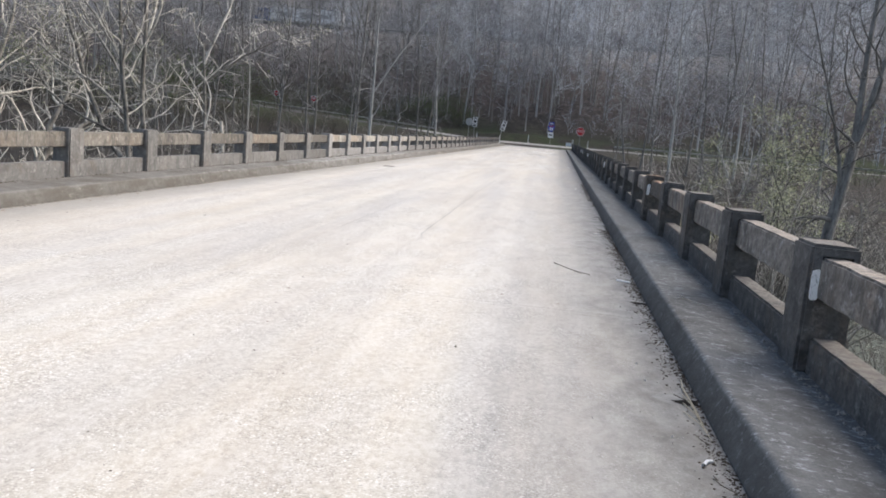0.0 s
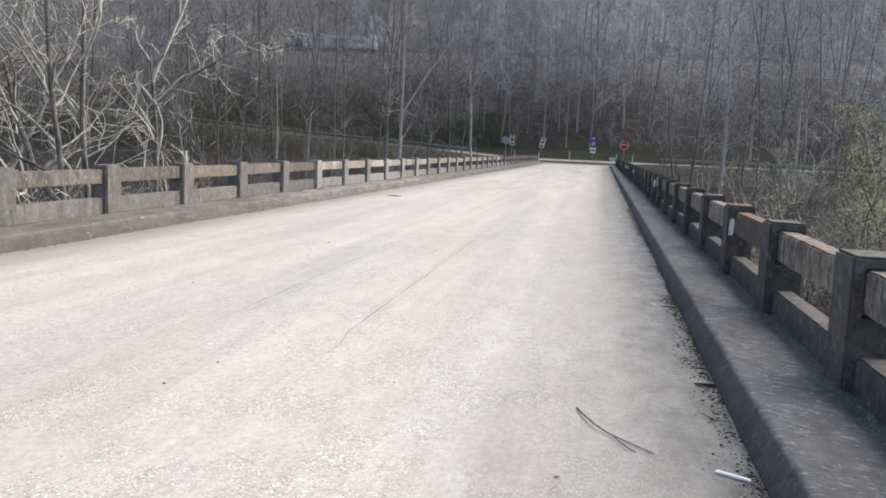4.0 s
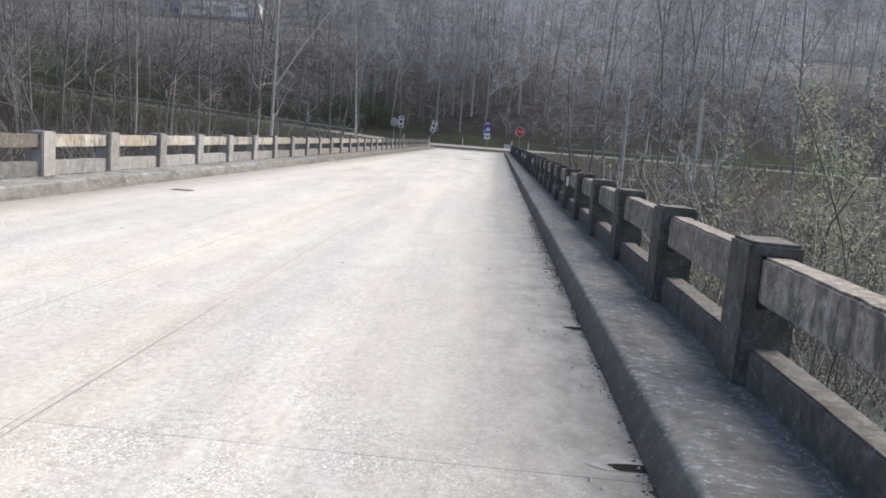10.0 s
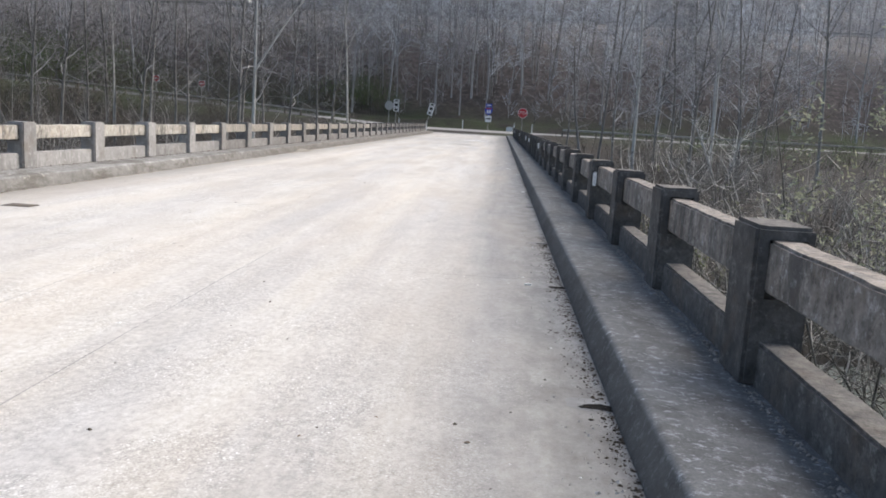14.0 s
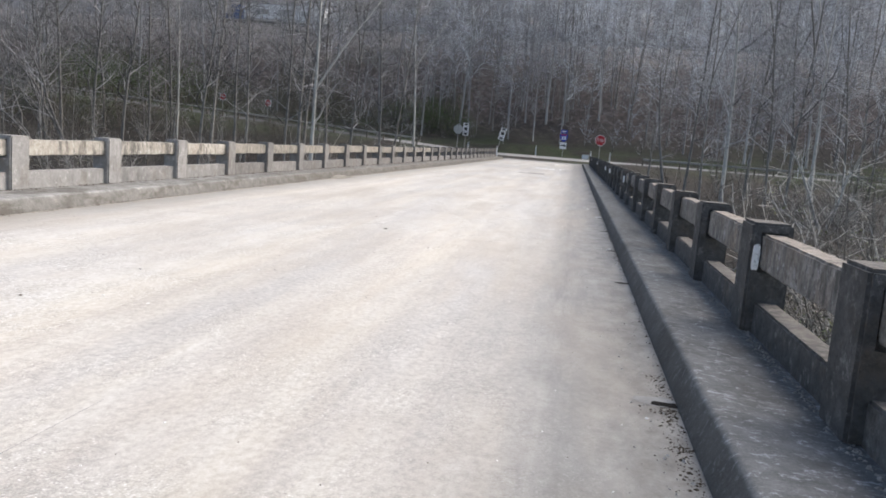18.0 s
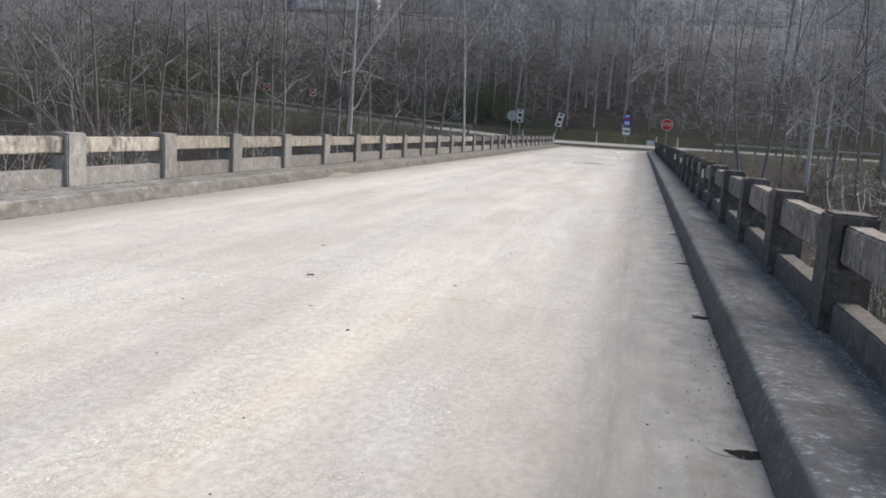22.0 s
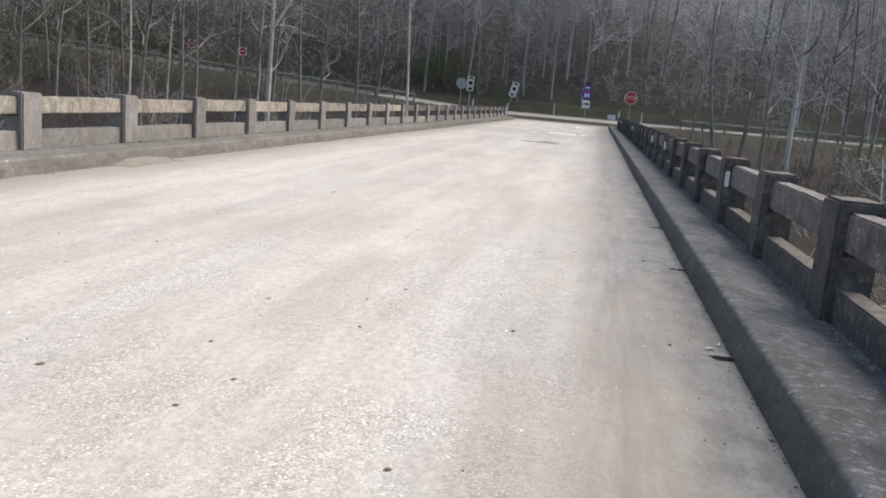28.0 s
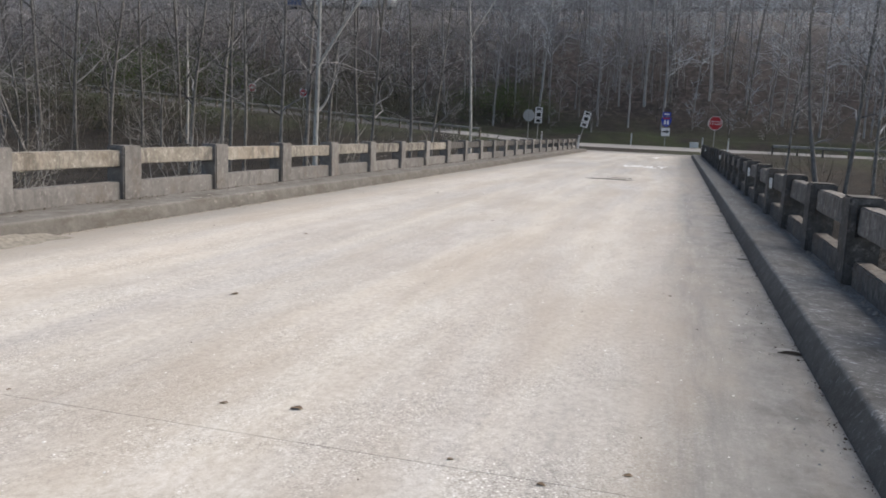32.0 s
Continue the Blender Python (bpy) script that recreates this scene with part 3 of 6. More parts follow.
water = part_mesh("water", pydata("water", [(-400, 16, WATER), (400, 16, WATER), (400, 56, WATER), (-400, 56, WATER)], [(0, 1, 2, 3)]), M_WATER)
tagged(water, "shallow grey-green river under the bridge", "water", kind="structure")


# ---- bridge deck and kerbs ----
deck = tagged(empty("floor_deck"), "pale worn concrete bridge deck in jointed slabs", "bridge deck", kind="structure")
JOINTS = [-14.0, -2.4, 6.9, 16.15, 25.5, 34.87, 43.95, 53.3, 62.6, 71.9, 81.2, 90.5, 99.0, 106.0]
MID = -2.81
slab_cache = {}
for ya, yb in zip(JOINTS, JOINTS[1:]):
    for xa, xb in ((KERB_L - 0.05, MID), (MID, KERB_R + 0.06)):
        key = (round(yb - ya, 2), round(xb - xa, 2))
        if key not in slab_cache:
            bm = box_bm(-(xb - xa) / 2 + 0.002, (xb - xa) / 2 - 0.002, -(yb - ya) / 2 + 0.002, (yb - ya) / 2 - 0.002, -0.25, 0)
            me = bpy.data.meshes.new("slab")
            bm.to_mesh(me)
            bm.free()
            slab_cache[key] = me
        part_mesh("slab", slab_cache[key], M_DECK, deck, at=pose((xa + xb) / 2, (ya + yb) / 2, 0))
part("joint_bed", box_bm(KERB_L - 0.06, KERB_R + 0.07, Y0, Y1, -0.7, -0.02), M_JOINT, deck, "dark filler in the deck joints")
for xg in (-6.4, -3.9, -1.4, 1.0):
    part("girder", box_bm(xg - 0.2, xg + 0.2, Y0, Y1, -1.6, -0.7), M_RAIL, deck)
for yp in (10.0, 52.0, 84.0):
    bm = box_bm(-7.2, 1.6, yp - 0.45, yp + 0.45, ground_z(-3, yp) - 1.5, -1.6, 0.05)
    part("pier", bm, M_RAIL, deck)


def kerb(name, profile, label, material):
    """A kerb cast along the deck, with a slightly uneven edge."""
    ys = [Y0 + 0.61 * i for i in range(int((Y1 - Y0) / 0.61) + 1)] + [Y1]
    n = len(profile)
    vs = []
    for y in ys:
        for j, (x, z) in enumerate(profile):
            w = 0.006 if 0 < j < n - 1 else 0.0
            q = noise.noise_vector(Vector((x * 1.5, y * 1.3, z * 2)))
            vs.append((x + w * q[0], y, z + 0.8 * w * q[2]))
    fs = [(i * n + j, i * n + j + 1, (i + 1) * n + j + 1, (i + 1) * n + j) for i in range(len(ys) - 1) for j in range(n - 1)]
    fs += [tuple(range(n)), tuple((len(ys) - 1) * n + j for j in reversed(range(n)))]
    me = pydata(name, vs, fs)
    bm = bmesh.new()
    bm.from_mesh(me)
    bmesh.ops.recalc_face_normals(bm, faces=bm.faces[:])
    bm.to_mesh(me)
    bm.free()
    me.shade_smooth()
    me.set_sharp_from_angle(angle=radians(30))
    return tagged(part_mesh(name, me, material), label, "kerb", kind="structure")


def round_edge(x, s, d0, z0, d1, z1):
    """The worn arris of a kerb: a curve from its face to its top."""
    out = []
    for i in range(8):
        t = i / 7
        d = (1 - t) ** 2 * d0 + 2 * t * (1 - t) * (d0 + 0.008) + t * t * d1
        out.append((x + s * d, (1 - t) ** 2 * z0 + 2 * t * (1 - t) * (z1 - 0.002) + t * t * z1))
    return out


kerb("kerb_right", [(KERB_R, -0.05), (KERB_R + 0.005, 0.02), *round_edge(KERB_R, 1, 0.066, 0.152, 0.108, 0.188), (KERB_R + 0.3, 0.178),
                    (RAIL_R, 0.155), (RAIL_R + 0.45, 0.15), (RAIL_R + 0.46, -0.45), (KERB_R, -0.45)], "dark stained raised concrete kerb walk beside the railing, its shade in the colour", M_KERB)
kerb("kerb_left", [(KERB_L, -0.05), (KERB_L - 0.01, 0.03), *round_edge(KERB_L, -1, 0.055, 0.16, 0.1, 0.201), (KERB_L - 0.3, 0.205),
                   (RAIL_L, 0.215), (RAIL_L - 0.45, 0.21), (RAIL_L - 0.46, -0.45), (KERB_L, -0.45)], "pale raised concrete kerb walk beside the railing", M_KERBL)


# ---- railings ----
def post_mesh(seed, h, beam0, beam1):
    """A cast post, 0.30 deep and 0.41 long, with a shallow pocket on both ends where the beams enter. Origin at its base, road face at x = 0."""
    bm = box_bm(0, 0.30, -0.41, 0, 0, h)
    for co, no in (((0.07, 0, 0), (1, 0, 0)), ((0.26, 0, 0), (1, 0, 0)), ((0, 0, beam0 - 0.02), (0, 0, 1)), ((0, 0, beam1 + 0.02), (0, 0, 1))):
        bmesh.ops.bisect_plane(bm, geom=bm.verts[:] + bm.edges[:] + bm.faces[:], plane_co=co, plane_no=no)
    bm.edges.ensure_lookup_table()
    outer = [e for e in bm.edges if len(e.link_faces) == 2 and e.calc_face_angle(0) > 0.5]
    pocket = [f for f in bm.faces if abs(f.normal.y) > 0.9 and 0.06 < f.calc_center_median().x < 0.24 and beam0 < f.calc_center_median().z < beam1]
    for f in pocket:
        r = bmesh.ops.extrude_discrete_faces(bm, faces=[f])
        g = r["faces"][0]
        bmesh.ops.translate(bm, vec=-g.normal * 0.035, verts=g.verts)
    bmesh.ops.remove_doubles(bm, verts=bm.verts, dist=0.0001)
    outer = [e for e in outer if e.is_valid]
    bmesh.ops.bevel(bm, geom=outer, offset=0.02, segments=2, affect="EDGES")
    rough_up(bm, 0.006, 6.0, seed)
    me = bpy.data.meshes.new("post")
    bm.to_mesh(me)
    bm.free()
    me.shade_smooth()
    me.set_sharp_from_angle(angle=radians(48))
    return me


def beam_mesh(seed, length, z0, z1, depth, name, wear=0.007):
    bm = box_bm(0, depth, 0, length, z0, z1)
    for i in range(1, 22):
        bmesh.ops.bisect_plane(bm, geom=bm.verts[:] + bm.edges[:] + bm.faces[:], plane_co=(0, length * i / 22, 0), plane_no=(0, 1, 0))
    long = [e for e in bm.edges if len(e.link_faces) == 2 and e.calc_face_angle(0) > 0.5 and abs((e.verts[0].co - e.verts[1].co).y) > 0.01]
    bmesh.ops.bevel(bm, geom=long, offset=0.015, segments=2, affect="EDGES")
    for v in bm.verts:
        chip = noise.noise(Vector((seed * 3.7, v.co.y * 7.1, 1.5))) - 0.2
        if chip > 0 and v.co.z > z1 - 0.03 and v.co.x < depth / 2:
            v.co += Vector((0.012, 0, -0.016)) * chip
    rough_up(bm, wear, 5.0, seed)
    me = bpy.data.meshes.new(name)
    bm.to_mesh(me)
    bm.free()
    me.shade_smooth()
    me.set_sharp_from_angle(angle=radians(48))
    return me


def paint_mesh(seed):
    """A brushed stroke of paint with ragged rounded ends, on a post's end face."""
    bm = bmesh.new()
    ring = []
    for i in range(44):
        a = 2 * math.pi * i / 44
        w = 1 + 0.10 * noise.noise(Vector((math.cos(a) * 2.5, math.sin(a) * 2.5, seed))) + 0.09 * noise.noise(Vector((math.cos(a) * 9, math.sin(a) * 9, seed)))
        ring.append(bm.verts.new((math.copysign(abs(math.cos(a)) ** 0.35, math.cos(a)) * 0.027 * w, 0, math.copysign(abs(math.sin(a)) ** 0.45, math.sin(a)) * 0.1 * w)))
    f = bm.faces.new(ring)
    r = bmesh.ops.extrude_face_region(bm, geom=[f])
    bmesh.ops.translate(bm, vec=(0, -0.003, 0), verts=[v for v in r["geom"] if isinstance(v, bmesh.types.BMVert)])
    bmesh.ops.recalc_face_normals(bm, faces=bm.faces[:])
    me = bpy.data.meshes.new("paint_mark")
    bm.to_mesh(me)
    bm.free()
    return me


def plain_copy(me, wanted):
    """The mesh itself, or a copy free to take another material."""
    if wanted:
        me = me.copy()
        me.materials.clear()
    return me


def railing(name, x_face, first, base, top, beam, low, flip, marks, label, dark):
    s = -1 if flip else 1
    beam_mat = M_RAIL if flip else M_BEAMR
    rng = random.Random(5 if flip else 8)
    rail = tagged(empty(name, pose(x_face, 0, 0)), label, "bridge railing", group="bridge railings")
    h = top - base
    posts = [post_mesh(i + (20 if flip else 0), h, beam[0] - base, beam[1] - base) for i in range(7)]
    clear = BAY - 0.41
    beams = [beam_mesh(i, clear + 0.05, beam[0], beam[1], 0.17, "upper_beam") for i in range(7)]
    lows = [beam_mesh(i + 40, clear + 0.006, base - 0.03, low, 0.17, "lower_wall", 0.004) for i in range(5)]
    side = Matrix.Diagonal((s, 1, 1, 1))
    aged = {}

    def piece(kind, choices, fresh, y):
        """One of the meshes, in the stained finish on the pale railing's first bays and past y = 56; past y = 68 the
        dark finish also stands for shade.
        """
        i = rng.randrange(len(choices))
        finish = fresh
        if flip and y < 25:
            finish = M_WORN if kind == "upper_beam" else M_GRIM
        elif flip and y > 41 and kind != "upper_beam":
            finish = M_DULL
        # beams past y = 68 have their shade put into a dark finish
        elif flip and y > 56 and kind == "upper_beam":
            finish = M_DRIPS if y < 68 else M_STAIN
        elif flip and y > 41:
            finish = M_TAN
        elif not flip and y > 38 and kind == "upper_beam":
            finish = M_BEAMG
        key = (kind, i, finish.name)
        if key not in aged:
            aged[key] = choices[i] if finish == fresh else plain_copy(choices[i], True)
        return aged[key], finish

    for k in range(-6, 43):
        y = first + BAY * k
        if y > Y1 - 0.1:
            break
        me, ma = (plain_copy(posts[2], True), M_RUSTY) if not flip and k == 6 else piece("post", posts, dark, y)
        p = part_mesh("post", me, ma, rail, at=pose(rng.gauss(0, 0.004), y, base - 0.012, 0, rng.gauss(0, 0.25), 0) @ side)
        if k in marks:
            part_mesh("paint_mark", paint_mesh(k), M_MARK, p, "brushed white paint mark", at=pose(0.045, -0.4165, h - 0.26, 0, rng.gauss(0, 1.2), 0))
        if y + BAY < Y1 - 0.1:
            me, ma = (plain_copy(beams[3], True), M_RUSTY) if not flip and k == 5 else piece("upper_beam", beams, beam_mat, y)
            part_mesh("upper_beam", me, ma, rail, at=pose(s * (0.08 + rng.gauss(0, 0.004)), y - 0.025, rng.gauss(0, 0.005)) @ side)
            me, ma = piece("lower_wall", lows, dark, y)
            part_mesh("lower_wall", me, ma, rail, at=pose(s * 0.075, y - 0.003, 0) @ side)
    return rail


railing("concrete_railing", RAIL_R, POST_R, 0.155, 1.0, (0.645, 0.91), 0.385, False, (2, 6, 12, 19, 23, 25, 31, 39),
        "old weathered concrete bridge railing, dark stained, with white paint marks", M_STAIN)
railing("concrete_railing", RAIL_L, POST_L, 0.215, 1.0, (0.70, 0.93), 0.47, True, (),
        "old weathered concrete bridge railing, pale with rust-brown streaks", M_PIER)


# ---- roads past the bridge ----
def sheet(name, xs, ys, zf, material, label, cat):
    n = len(xs)
    vs = [(x, y, zf(x, y)) for y in ys for x in xs]
    fs = [(j * n + i, j * n + i + 1, (j + 1) * n + i + 1, (j + 1) * n + i) for j in range(len(ys) - 1) for i in range(n - 1)]
    return tagged(part_mesh(name, pydata(name, vs, fs, True), material), label, cat, kind="structure")


def cross_z(x, y):
    return road_z(x) + 0.02 * (y - 119) / 7


sheet("road_ramp", list(np.arange(-134, -21, 4.0)), [112.5, 116, 119, 122.5, 126], cross_z, M_ASPHALT, "dark asphalt road climbing away", "road")
sheet("road_cross", list(np.arange(-22, 131, 4.0)), [112.5, 116, 119, 122.5, 126], cross_z, M_CROSS, "pale worn cross road at the end of the bridge", "road")
tv, tf = [], []
for j in range(9):
    t = j / 8
    y = Y1 + t * 7.0
    flare = t ** 2.2
    a, b = KERB_L - 0.02 - 9.0 * flare, KERB_R + 0.02 + 6.0 * flare
    for i in range(13):
        x = a + (b - a) * i / 12
        tv.append((x, y, 0.004 + (cross_z(x, max(y, 112.5)) + 0.002) * smooth01(t)))
tf = [(j * 13 + i, j * 13 + i + 1, (j + 1) * 13 + i + 1, (j + 1) * 13 + i) for j in range(8) for i in range(12)]
tagged(part_mesh("road_throat", pydata("road_throat", tv, tf, True), M_ROAD), "pale worn road where the bridge meets the cross road", "road", kind="structure")
sheet("road_behind", [-7.4, -2.8, 1.8], [-80, -50, -30, Y0], lambda x, y: 0.0, M_ROAD, "worn approach road", "road")
sheet("highway", list(np.arange(-200, 201, 10.0)), [174, 176, 178, 180, 182, 184], lambda x, y: ground_z(x, y) + 0.06, M_ASPHALT, "highway cut into the wooded hillside", "road")
# embankment that carries the approach and the junction
bank = box_bm(-9.5, 3.9, -84, Y0 + 0.02, -3.2, -0.02, 0.02)
tagged(part("abutment_south", bank, M_GROUND), "earth fill under the approach", "embankment", kind="structure")
fill = box_bm(-8.2, 2.5, Y1, 113, -3.0, -0.05, 0.02)
tagged(part("abutment_north", fill, M_GROUND), "earth fill at the far end of the bridge", "embankment", kind="structure")


def w_beam(xs, y, zf, label, wood=None, low=0.46):
    """A steel crash barrier: a W-shaped beam on wooden posts."""
    g = tagged(empty("guardrail", pose(xs[0], y, zf(xs[0]))), label, "guardrail", group="guardrails")
    wood = wood or M_POST
    prof = [(0.0, 0.46), (-0.05, 0.51), (-0.05, 0.56), (0.0, 0.61), (-0.05, 0.66), (-0.05, 0.71), (0.0, 0.76)]
    prof = [(dy, low + (z - 0.46) * (0.76 - low) / 0.3) for dy, z in prof]
    n = len(prof)
    vs = [(x - xs[0], dy + th, z + zf(x) - zf(xs[0])) for th in (0.0, 0.012) for x in xs for dy, z in prof]
    m = len(xs) * n
    fs = [(i * n + j, (i + 1) * n + j, (i + 1) * n + j + 1, i * n + j + 1) for i in range(len(xs) - 1) for j in range(n - 1)]
    fs += [tuple(m + v for v in reversed(f)) for f in fs]
    part_mesh("beam", pydata("beam", vs, fs), M_STEEL, g)
    bm = box_bm(-0.07, 0.07, 0.015, 0.2, -0.6, 0.8, 0.01)
    me = bpy.data.meshes.new("post")
    bm.to_mesh(me)
    bm.free()
    for x in xs:
        part_mesh("post", me, wood, g, at=pose(x - xs[0], 0, zf(x) - zf(xs[0])))
    return g


w_beam([7.5 + 1.9 * i for i in range(34)], 112.0, road_z, "grey steel guardrail along the cross road", None, 0.54)
w_beam([-17.0 - 1.9 * i for i in range(34)], 112.0, road_z, "grey steel guardrail climbing with the road", None, 0.6)


w_beam([-90.0 + 3.8 * i for i in range(42)], 173.6, lambda x: ground_z(x, 173.6), "grey steel guardrail along the highway", M_STEEL)


# ---- lorry on the highway ----
def wheel_pair(parent, x, y, z):
    for dy in (-1.0, 1.0):
        bm = cyl_bm(0.5, -0.15, 0.15, 18)
        bmesh.ops.rotate(bm, matrix=Matrix.Rotation(math.pi / 2, 3, "X"), verts=bm.verts)
        w = part("wheel", moved(bm, x, y + dy, z + 0.5), M_BLACK, parent, "black tyre")
        bm = cyl_bm(0.27, -0.16, 0.16, 14)
        bmesh.ops.rotate(bm, matrix=Matrix.Rotation(math.pi / 2, 3, "X"), verts=bm.verts)
        part("rim", moved(bm, x, y + dy, z + 0.5), M_STEEL, w)


def lorry(m):
    """A cab and a long box trailer heading towards -x; origin under the trailer's middle."""
    t = tagged(empty("lorry", m), "long white box-trailer lorry with a blue cab on the highway", "lorry")
    tr = part("trailer", box_bm(-8.1, 8.1, -1.28, 1.28, 1.1, 4.05, 0.05), M_PAINT, t, "white box trailer")
    for z, h in ((1.16, 0.16), (4.0, 0.1)):
        part("rail", box_bm(-8.12, 8.12, -1.3, -1.281, z, z + h), M_BACK, tr)
    for x, w, h in ((-4.4, 2.6, 0.9), (0.4, 3.4, 1.1), (4.6, 2.4, 0.8)):
        part("emblem", box_bm(x - w / 2, x + w / 2, -1.29, -1.281, 2.6 - h / 2, 2.6 + h / 2, 0.004), M_BACK, tr, "grey emblem block on the side")
    part("chassis", box_bm(-11.0, 7.9, -0.5, 0.5, 0.7, 1.09, 0.03), M_BLACK, t)
    cab = part("cab", box_bm(-11.2, -8.7, -1.2, 1.2, 0.75, 3.7, 0.18, 3), M_CAB, t, "blue cab")
    part("bonnet", box_bm(-12.6, -11.1, -1.0, 1.0, 0.75, 2.0, 0.2, 3), M_CAB, cab)
    part("window", box_bm(-11.0, -10.1, -1.215, -1.19, 2.2, 3.1, 0.01), M_BLACK, cab, "dark side window")
    for x in (-12.0, -9.6, -8.4, 5.6, 6.9):
        wheel_pair(t, x, 0, 0)
    return t


# ---- signs ----
def cyl_bm(r, z0, z1, seg=10):
    bm = bmesh.new()
    bmesh.ops.create_cone(bm, cap_ends=True, segments=seg, radius1=r, radius2=r, depth=z1 - z0)
    bmesh.ops.translate(bm, vec=(0, 0, (z0 + z1) / 2), verts=bm.verts)
    return bm


def plate_bm(outline, depth=0.008):
    """A flat plate in the xz plane, facing -y."""
    bm = bmesh.new()
    f = bm.faces.new([bm.verts.new((x, 0, z)) for x, z in outline])
    r = bmesh.ops.extrude_face_region(bm, geom=[f])
    bmesh.ops.translate(bm, vec=(0, depth, 0), verts=[v for v in r["geom"] if isinstance(v, bmesh.types.BMVert)])
    bmesh.ops.recalc_face_normals(bm, faces=bm.faces[:])
    return bm


def polygon(n, r, turn=0.0):
    return [(r * math.cos(2 * math.pi * i / n + turn), r * math.sin(2 * math.pi * i / n + turn)) for i in range(n)]


def rect(w, h, c=0.0):
    return [(-w / 2, c - h / 2), (w / 2, c - h / 2), (w / 2, c + h / 2), (-w / 2, c + h / 2)]


def moved(bm, x, y, z):
    bmesh.ops.translate(bm, vec=(x, y, z), verts=bm.verts)
    return bm


def letters(text, size, material, parent, at, name="lettering", label="", bold=0.0):
    cu = bpy.data.curves.new("letters", "FONT")
    cu.body, cu.size, cu.align_x, cu.align_y, cu.extrude, cu.offset = text, size, "CENTER", "CENTER", 0.003, bold
    tmp = bpy.data.objects.new("letters", cu)
    me = bpy.data.meshes.new_from_object(tmp)
    bpy.data.objects.remove(tmp)
    ob = part_mesh(name, me, material, parent, label, at)
    return ob


UP = pose(0, 0, 0, 90, 0, 0)


def stop_sign(m, size, height):
    s = tagged(empty("stop_sign", m), "red octagonal stop sign with white rim on a steel post", "traffic sign")
    part("post", moved(cyl_bm(0.035, -0.3, height + 0.4), 0, 0.05, 0), M_STEEL, s)
    pl = part("plate", moved(plate_bm(polygon(8, size / 2 / math.cos(math.pi / 8), math.pi / 8)), 0, 0, height), M_WHITE, s)
    part("face", moved(plate_bm(polygon(8, size * 0.46 / math.cos(math.pi / 8), math.pi / 8), 0.004), 0, -0.006, height), M_RED, pl)
    letters("STOP", size * 0.42, M_WHITE, pl, pose(0, -0.012, height) @ UP, label="white lettering")
    return s


lorry(pose(-57.6, 178.5, ground_z(-57.6, 178.5) + 0.06))
stop_sign(pose(2.75, 108.0, -0.1), 1.05, 2.74)


def route_sign(m):
    """A blue route marker over a white arrow plate, on one post."""
    s = tagged(empty("route_sign", m), "blue route marker above a white arrow plate on a post", "traffic sign")
    part("post", moved(cyl_bm(0.04, -0.3, 3.4), 0, 0.05, 0), M_STEEL, s)
    top = part("plate", moved(plate_bm(rect(0.8, 0.4)), 0, 0, 3.32), M_BLUE, s, "blue plate")
    part("lettering", moved(plate_bm(rect(0.5, 0.14), 0.004), 0, -0.006, 3.32), M_WHITE, top, "white bar of lettering")
    sh = part("shield", moved(plate_bm([(-0.48, 0.42), (-0.2, 0.48), (0, 0.42), (0.2, 0.48), (0.48, 0.42), (0.5, 0.1), (0.36, -0.3), (0, -0.52), (-0.36, -0.3), (-0.5, 0.1)]), 0, 0, 2.55), M_BLUE, s, "blue shield")
    part("number", moved(plate_bm(rect(0.2, 0.42), 0.004), -0.14, -0.006, 2.5), M_WHITE, sh)
    part("number", moved(plate_bm(rect(0.2, 0.42), 0.004), 0.16, -0.006, 2.5), M_WHITE, sh)
    part("band", moved(plate_bm(rect(0.7, 0.12), 0.004), 0, -0.006, 2.9), M_RED, sh)
    ar = part("plate", moved(plate_bm(rect(0.82, 0.82)), 0, 0, 1.55), M_WHITE, s, "white arrow plate")
    part("arrow", moved(plate_bm([(-0.3, -0.06), (0.1, -0.06), (0.1, -0.2), (0.34, 0.02), (0.1, 0.24), (0.1, 0.1), (-0.3, 0.1)], 0.004), 0, -0.006, 1.55), M_BLACK, ar)
    return s


route_sign(pose(-1.25, 127.0, 0.35))


def back_sign(m):
    s = tagged(empty("sign_back", m), "grey back of an octagonal sign on a post", "traffic sign")
    part("post", moved(cyl_bm(0.035, -0.4, 3.1), 0, -0.03, 0), M_STEEL, s)
    part("plate", moved(plate_bm(polygon(8, 0.5, math.pi / 8)), 0, 0, 2.7), M_BACK, s)
    return s


back_sign(pose(-11.75, 107.0, -0.05))


def plate_stack(m, lean, label):
    """Small white and black route plates, one above another."""
    s = tagged(empty("route_plates", m @ pose(0, 0, 0, 0, lean, 0)), label, "traffic sign", group="route plate signs")
    part("post", moved(cyl_bm(0.035, -0.5, 3.3), 0, 0.05, 0), M_STEEL, s)
    for z, h in ((3.15, 0.28), (2.7, 0.55), (2.2, 0.38)):
        p = part("plate", moved(plate_bm(rect(0.6, h)), 0, 0, z), M_WHITE, s)
        part("figure", moved(plate_bm(rect(0.34, h * 0.55), 0.004), 0, -0.006, z), M_BLACK, p)
    return s


plate_stack(pose(-11.1, 107.6, 0.05), 1.0, "upright stack of small white and black route plates")
plate_stack(pose(-7.95, 108.6, -0.05), 14.0, "leaning stack of small white and black route plates")


def delineator(m, h, label="thin white marker post beside the road"):
    d = tagged(empty("marker_post", m), label, "marker post", group="marker posts")
    part("shaft", box_bm(-0.05, 0.05, -0.02, 0.02, -0.3, h, 0.008), M_WHITE, d)
    part("reflector", box_bm(-0.035, 0.035, -0.026, -0.021, h - 0.2, h - 0.05), M_STEEL, d)


